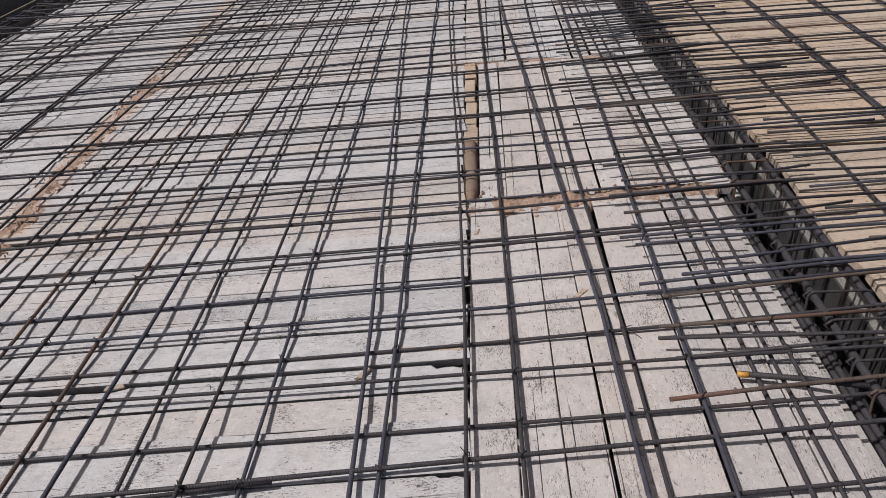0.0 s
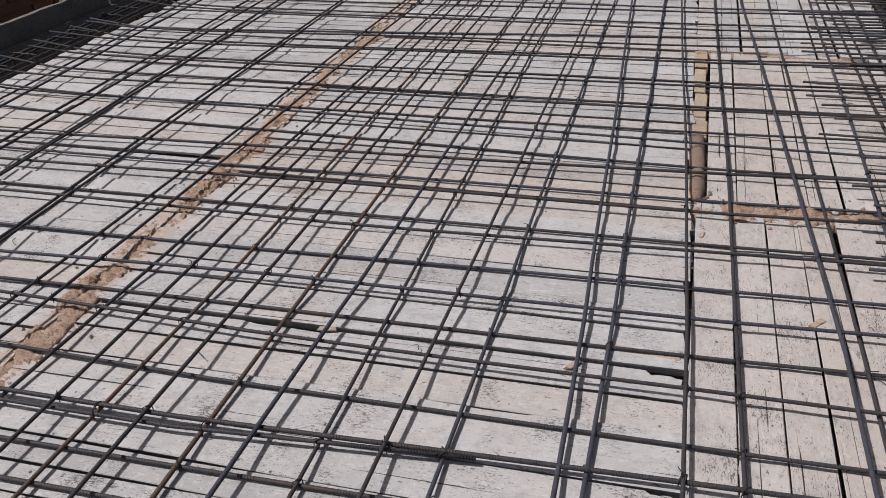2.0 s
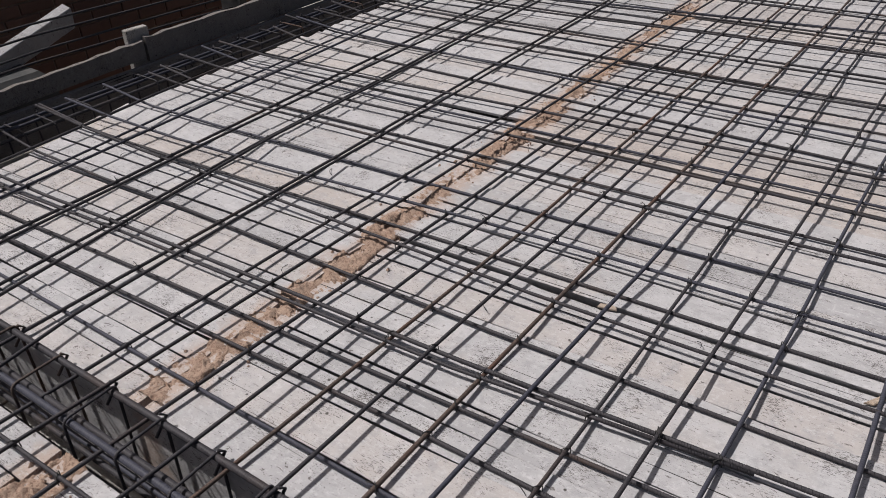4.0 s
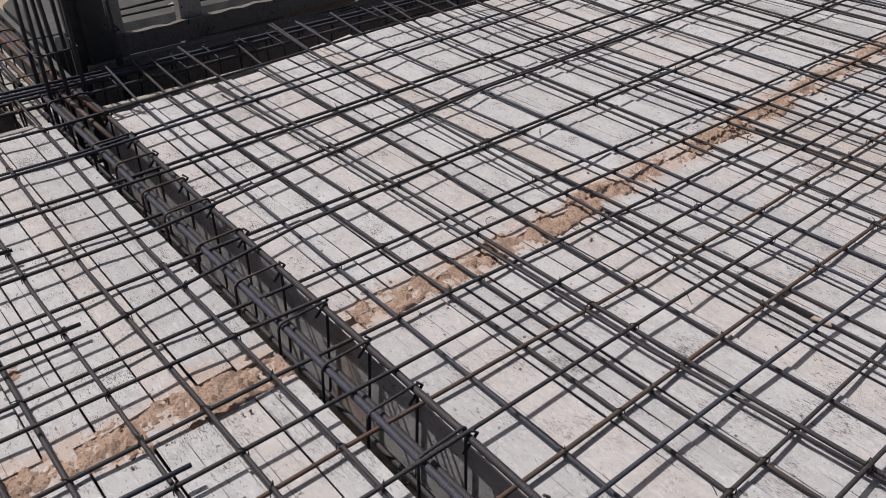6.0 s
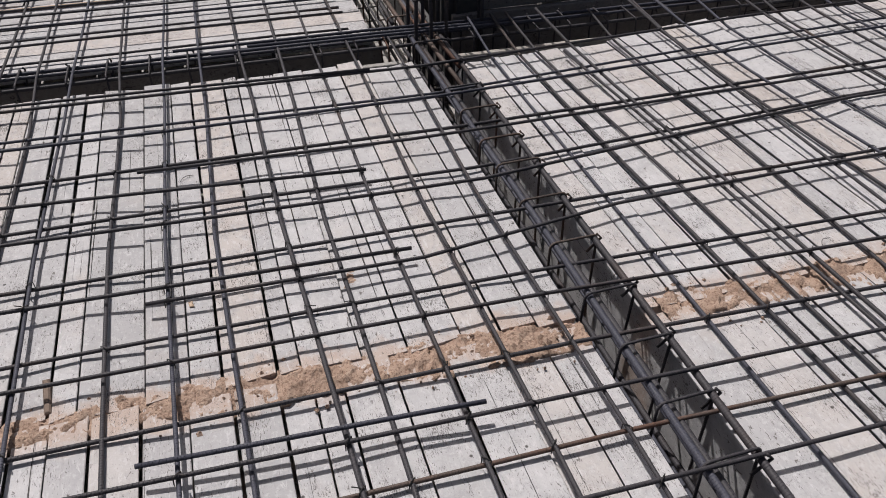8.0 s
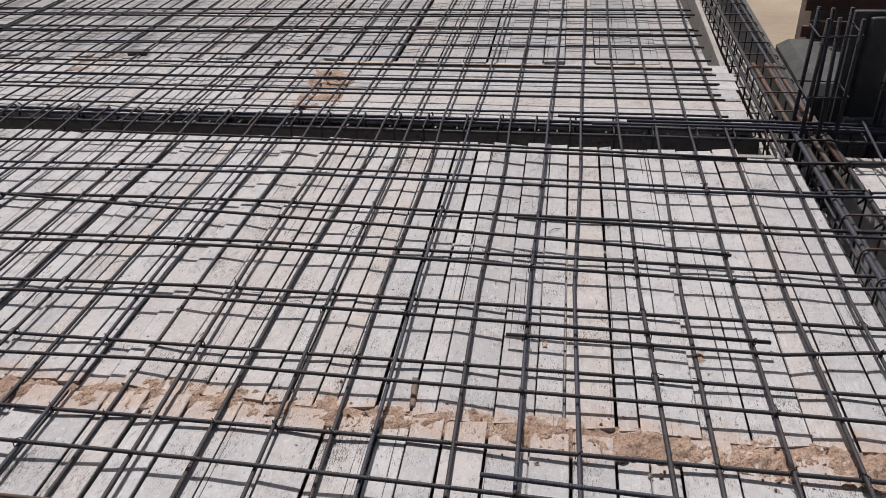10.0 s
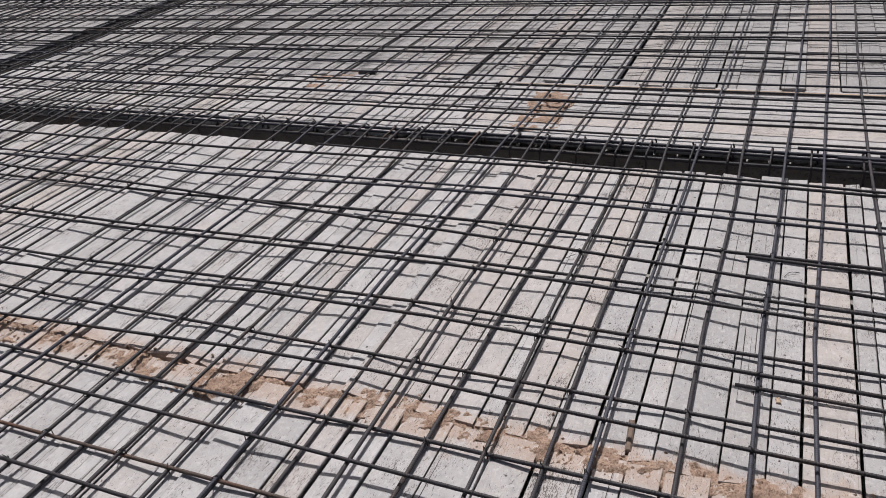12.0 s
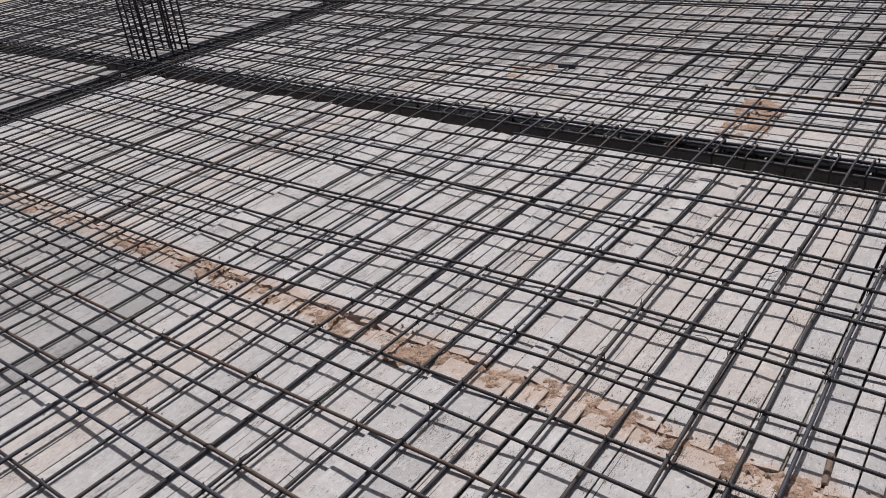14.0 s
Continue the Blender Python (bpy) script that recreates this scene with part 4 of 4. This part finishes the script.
yard_wall = empty("brick_wall")
yard_wall.location = (-5.35, 2.8, -3.4)
tagged(yard_wall, "shaded red brick wall of the neighbouring yard", "brick wall")
core = box_part("wall_core", -5.62, -5.365, 0.95, 4.55, -3.4, 0.66, WALL_MORTAR, None)
core.parent = yard_wall
core.matrix_parent_inverse = Matrix.Translation((5.35, -2.8, 3.4))
bv, bf = slab_shape(0.215, 0.066, 0.022, 0.004)
brick_me = None
rb = random.Random(9)
for row in range(15):
    for col in range(16):
        y = 1.02 + 0.226 * col + (0.113 if row % 2 else 0)
        z = -0.50 + 0.077 * row
        if z > 0.60 or y > 4.5:
            continue
        at = Matrix.Translation((-5.352 + rb.uniform(-0.004, 0.004), y, z)) @ Euler((radians(90), 0, radians(90))).to_matrix().to_4x4()
        if brick_me is None:
            ob = mesh_object("brick", bv, bf, BRICK, None, at)
            brick_me = ob.data
        else:
            ob = new("brick", brick_me)
            ob.matrix_world = at
        ob.parent = yard_wall
        ob.matrix_parent_inverse = Matrix.Translation((5.35, -2.8, 3.4))

# loose stack of bricks in the sun
stack = box_part("brick_stack_base", -5.9, -5.0, 4.62, 6.2, -3.4, -0.52, CEMENT)
tagged(stack, "low cement plinth beneath a stack of bricks", "plinth")
for row in range(12):
    for col in range(6):
        if row == 11 and rb.random() < 0.4:
            continue
        v, f = slab_shape(0.11, 0.22, 0.07, 0.006, 0.006, rb)
        ob = mesh_object("loose_brick", v, f, BRICK, None, pose(-5.08 + rb.uniform(-0.015, 0.015), 4.75 + 0.235 * col + (0.1 if row % 2 else 0), -0.45 + 0.071 * row, 0, 0, rb.uniform(-5, 5)))
        tagged(ob, "weathered red clay brick on a loose stack", "brick", "loose bricks")
for y in (5.30, 5.48):
    v, f, u = tube_data([(-3.80, y, -0.38), (-3.80, y, 0.42), (-3.80, y, 0.42), (-3.80, y, 0.06)], 0.055, 20)
    ring = len(v) // 4
    for k in range(2 * ring, 4 * ring):
        v[k] = (-3.80 + (v[k][0] + 3.80) * 0.93, y + (v[k][1] - y) * 0.93, v[k][2])
    pipe = mesh_object("plastic_pipe", v, f, PLASTIC, None, None, u, True)
    tagged(pipe, "open white plastic drain pipe standing in the edge beam", "pipe", "drain pipes")



# ---- binding wire at the crossings ----
def span(ob):
    co = np.empty(len(ob.data.vertices) * 3)
    ob.data.vertices.foreach_get("co", co)
    return co.reshape(-1, 8, 3).mean(axis=1)


lines_x, lines_y = [], []
for ob in BARS:
    if len(ob.data.vertices) % 8:
        continue
    c = span(ob)
    if abs(c[-1, 1] - c[0, 1]) > abs(c[-1, 0] - c[0, 0]):
        lines_y.append(c[np.argsort(c[:, 1])])
    else:
        lines_x.append(c[np.argsort(c[:, 0])])
wv, wf, wu = [], [], []
rw = random.Random(77)
for cx in lines_x:
    for cy in lines_y:
        x, y = cy[0, 0], 0.0
        for _ in range(4):
            y = np.interp(x, cx[:, 0], cx[:, 1])
            x = np.interp(y, cy[:, 1], cy[:, 0])
        if not (cx[0, 0] < x < cx[-1, 0] and cy[0, 1] < y < cy[-1, 1]):
            continue
        if not (-3.6 < x < 0.85 and -4.2 < y < 5.2) or abs(np.interp(x, cx[:, 0], cx[:, 2]) - np.interp(y, cy[:, 1], cy[:, 2])) > 0.016 or rw.random() > 0.6:
            continue
        za, zb = np.interp(x, cx[:, 0], cx[:, 2]), np.interp(y, cy[:, 1], cy[:, 2])
        lo, hi = min(za, zb) - 0.008, max(za, zb) + 0.0075
        s = rw.choice((1, -1))
        a = 0.0085
        loop = [(x - a, y - a * s, lo + 0.003), (x - a * 0.9, y - a * s * 0.9, hi - 0.002), (x, y, hi + 0.001), (x + a * 0.9, y + a * s * 0.9, hi - 0.002), (x + a, y + a * s, lo + 0.003)]
        if rw.random() < 0.22:
            t = rw.uniform(0, 6.28)
            loop = [(x + 0.022 * math.cos(t), y + 0.022 * math.sin(t), hi + rw.uniform(0.000, 0.008)), (x + 0.006 * math.cos(t), y + 0.006 * math.sin(t), hi + 0.003)] + loop
        tube_data(loop, 0.0015, 5, 0, wv, wf, wu)
ties = mesh_object("binding_wire", wv, wf, WIRE, None, None, wu, True)
tagged(ties, "dark twisted binding wire tying the bars at crossings", "tie wire", kind="stuff")

# crumbs of mortar beside the ridges
cv, cf = [], []
rc = random.Random(41)
for i in range(900):
    if i % 3 == 0:
        y = rc.uniform(0.8, 4.2)
        x = seam_n(y) + rc.gauss(0, 0.06)
    elif i % 3 == 1:
        y = rc.uniform(-3.2, 0.53)
        x = seam_s(y) + rc.gauss(0, 0.055)
    else:
        x = rc.uniform(-0.08, 0.86)
        y = 2.815 + 0.13 * x + rc.gauss(0, 0.05)
    r = abs(rc.gauss(0, 0.0035)) + 0.0015
    o = len(cv)
    a = rc.uniform(0, 3)
    cv += [(x + r * math.cos(a + k * 1.57) * rc.uniform(0.7, 1.3), y + r * math.sin(a + k * 1.57) * rc.uniform(0.7, 1.3), 0.0) for k in range(4)]
    cv += [(x + rc.uniform(-0.3, 0.3) * r, y, r * rc.uniform(0.7, 1.2)), (x, y, -0.012)]
    cf += [(o + k, o + (k + 1) % 4, o + 4) for k in range(4)] + [(o + (k + 1) % 4, o + k, o + 5) for k in range(4)]
crumb = mesh_object("mortar_crumbs", cv, cf, MORTAR)
tagged(crumb, "loose tan mortar crumbs scattered on the boards", "mortar crumbs", kind="stuff")

# invented boxes: their dark colour stands in for the yard's gloom
dark_box = box_part("tarpaulin_cover", -5.33, -4.50, 0.78, 2.05, -3.4, -0.06, DARK, None, 0.05)
tagged(dark_box, "tall dark box added to fill the gloom beside the rack", "covered stack")
dark_box = box_part("tarpaulin_cover", -5.33, -4.45, 2.1, 4.5, -3.4, -0.85, DARK, None, 0.05)
tagged(dark_box, "low dark box added to fill the gloom below the edge", "covered stack")

# bundle of thick top bars along the west beam
for x, y0, y1, z in ((-3.715, -0.30, 1.45, 0.046), (-3.745, -0.15, 1.05, 0.050), (-3.790, -0.45, 0.95, 0.046)):
    bar([(x - 0.005, y0, z), (x, 0.4, z), (x + 0.015, y1, z - 0.004)], z, STEEL_BLUE, 0.0072, "thick bluish ribbed bar bundled along the west beam", 0.003, "beam top bars")

# rusty lapped bars of the cross beam where it meets the column
for dy, x1 in ((-0.050, -3.05), (0.012, -3.22), (0.052, -3.40)):
    bar([(-4.6, 0.565 + dy, 0.020), (-3.85, 0.594 + dy, 0.018), (x1, 0.62 + dy, 0.016)], 0.02, STEEL_RUST, 0.0105, "thick rusty red bar lapped into the cross beam cage", 0.001, "rusty lap bars")

# dropped scraps of binding wire
rs = random.Random(63)
for i in range(26):
    if i % 2:
        x, y = rs.uniform(-3.3, 0.6), rs.uniform(0.95, 2.6)
    else:
        x, y = rs.uniform(-3.2, -0.9), rs.uniform(-2.2, 0.45)
    a, bend, size = rs.uniform(0, 6.28), rs.uniform(-1.6, 1.6), rs.uniform(0.018, 0.04)
    pts = [(x, y, 0.0065)]
    for k in range(5):
        a += bend / 4
        px, py, pz = pts[-1]
        pts.append((px + size / 3 * math.cos(a), py + size / 3 * math.sin(a), 0.0065 + 0.003 * math.sin(k)))
    scrap = tube("wire_scrap", pts, 0.0011, WIRE, None, 5)
    tagged(scrap, "short bent scrap of dark tie wire on boards", "wire scrap", "wire scraps")
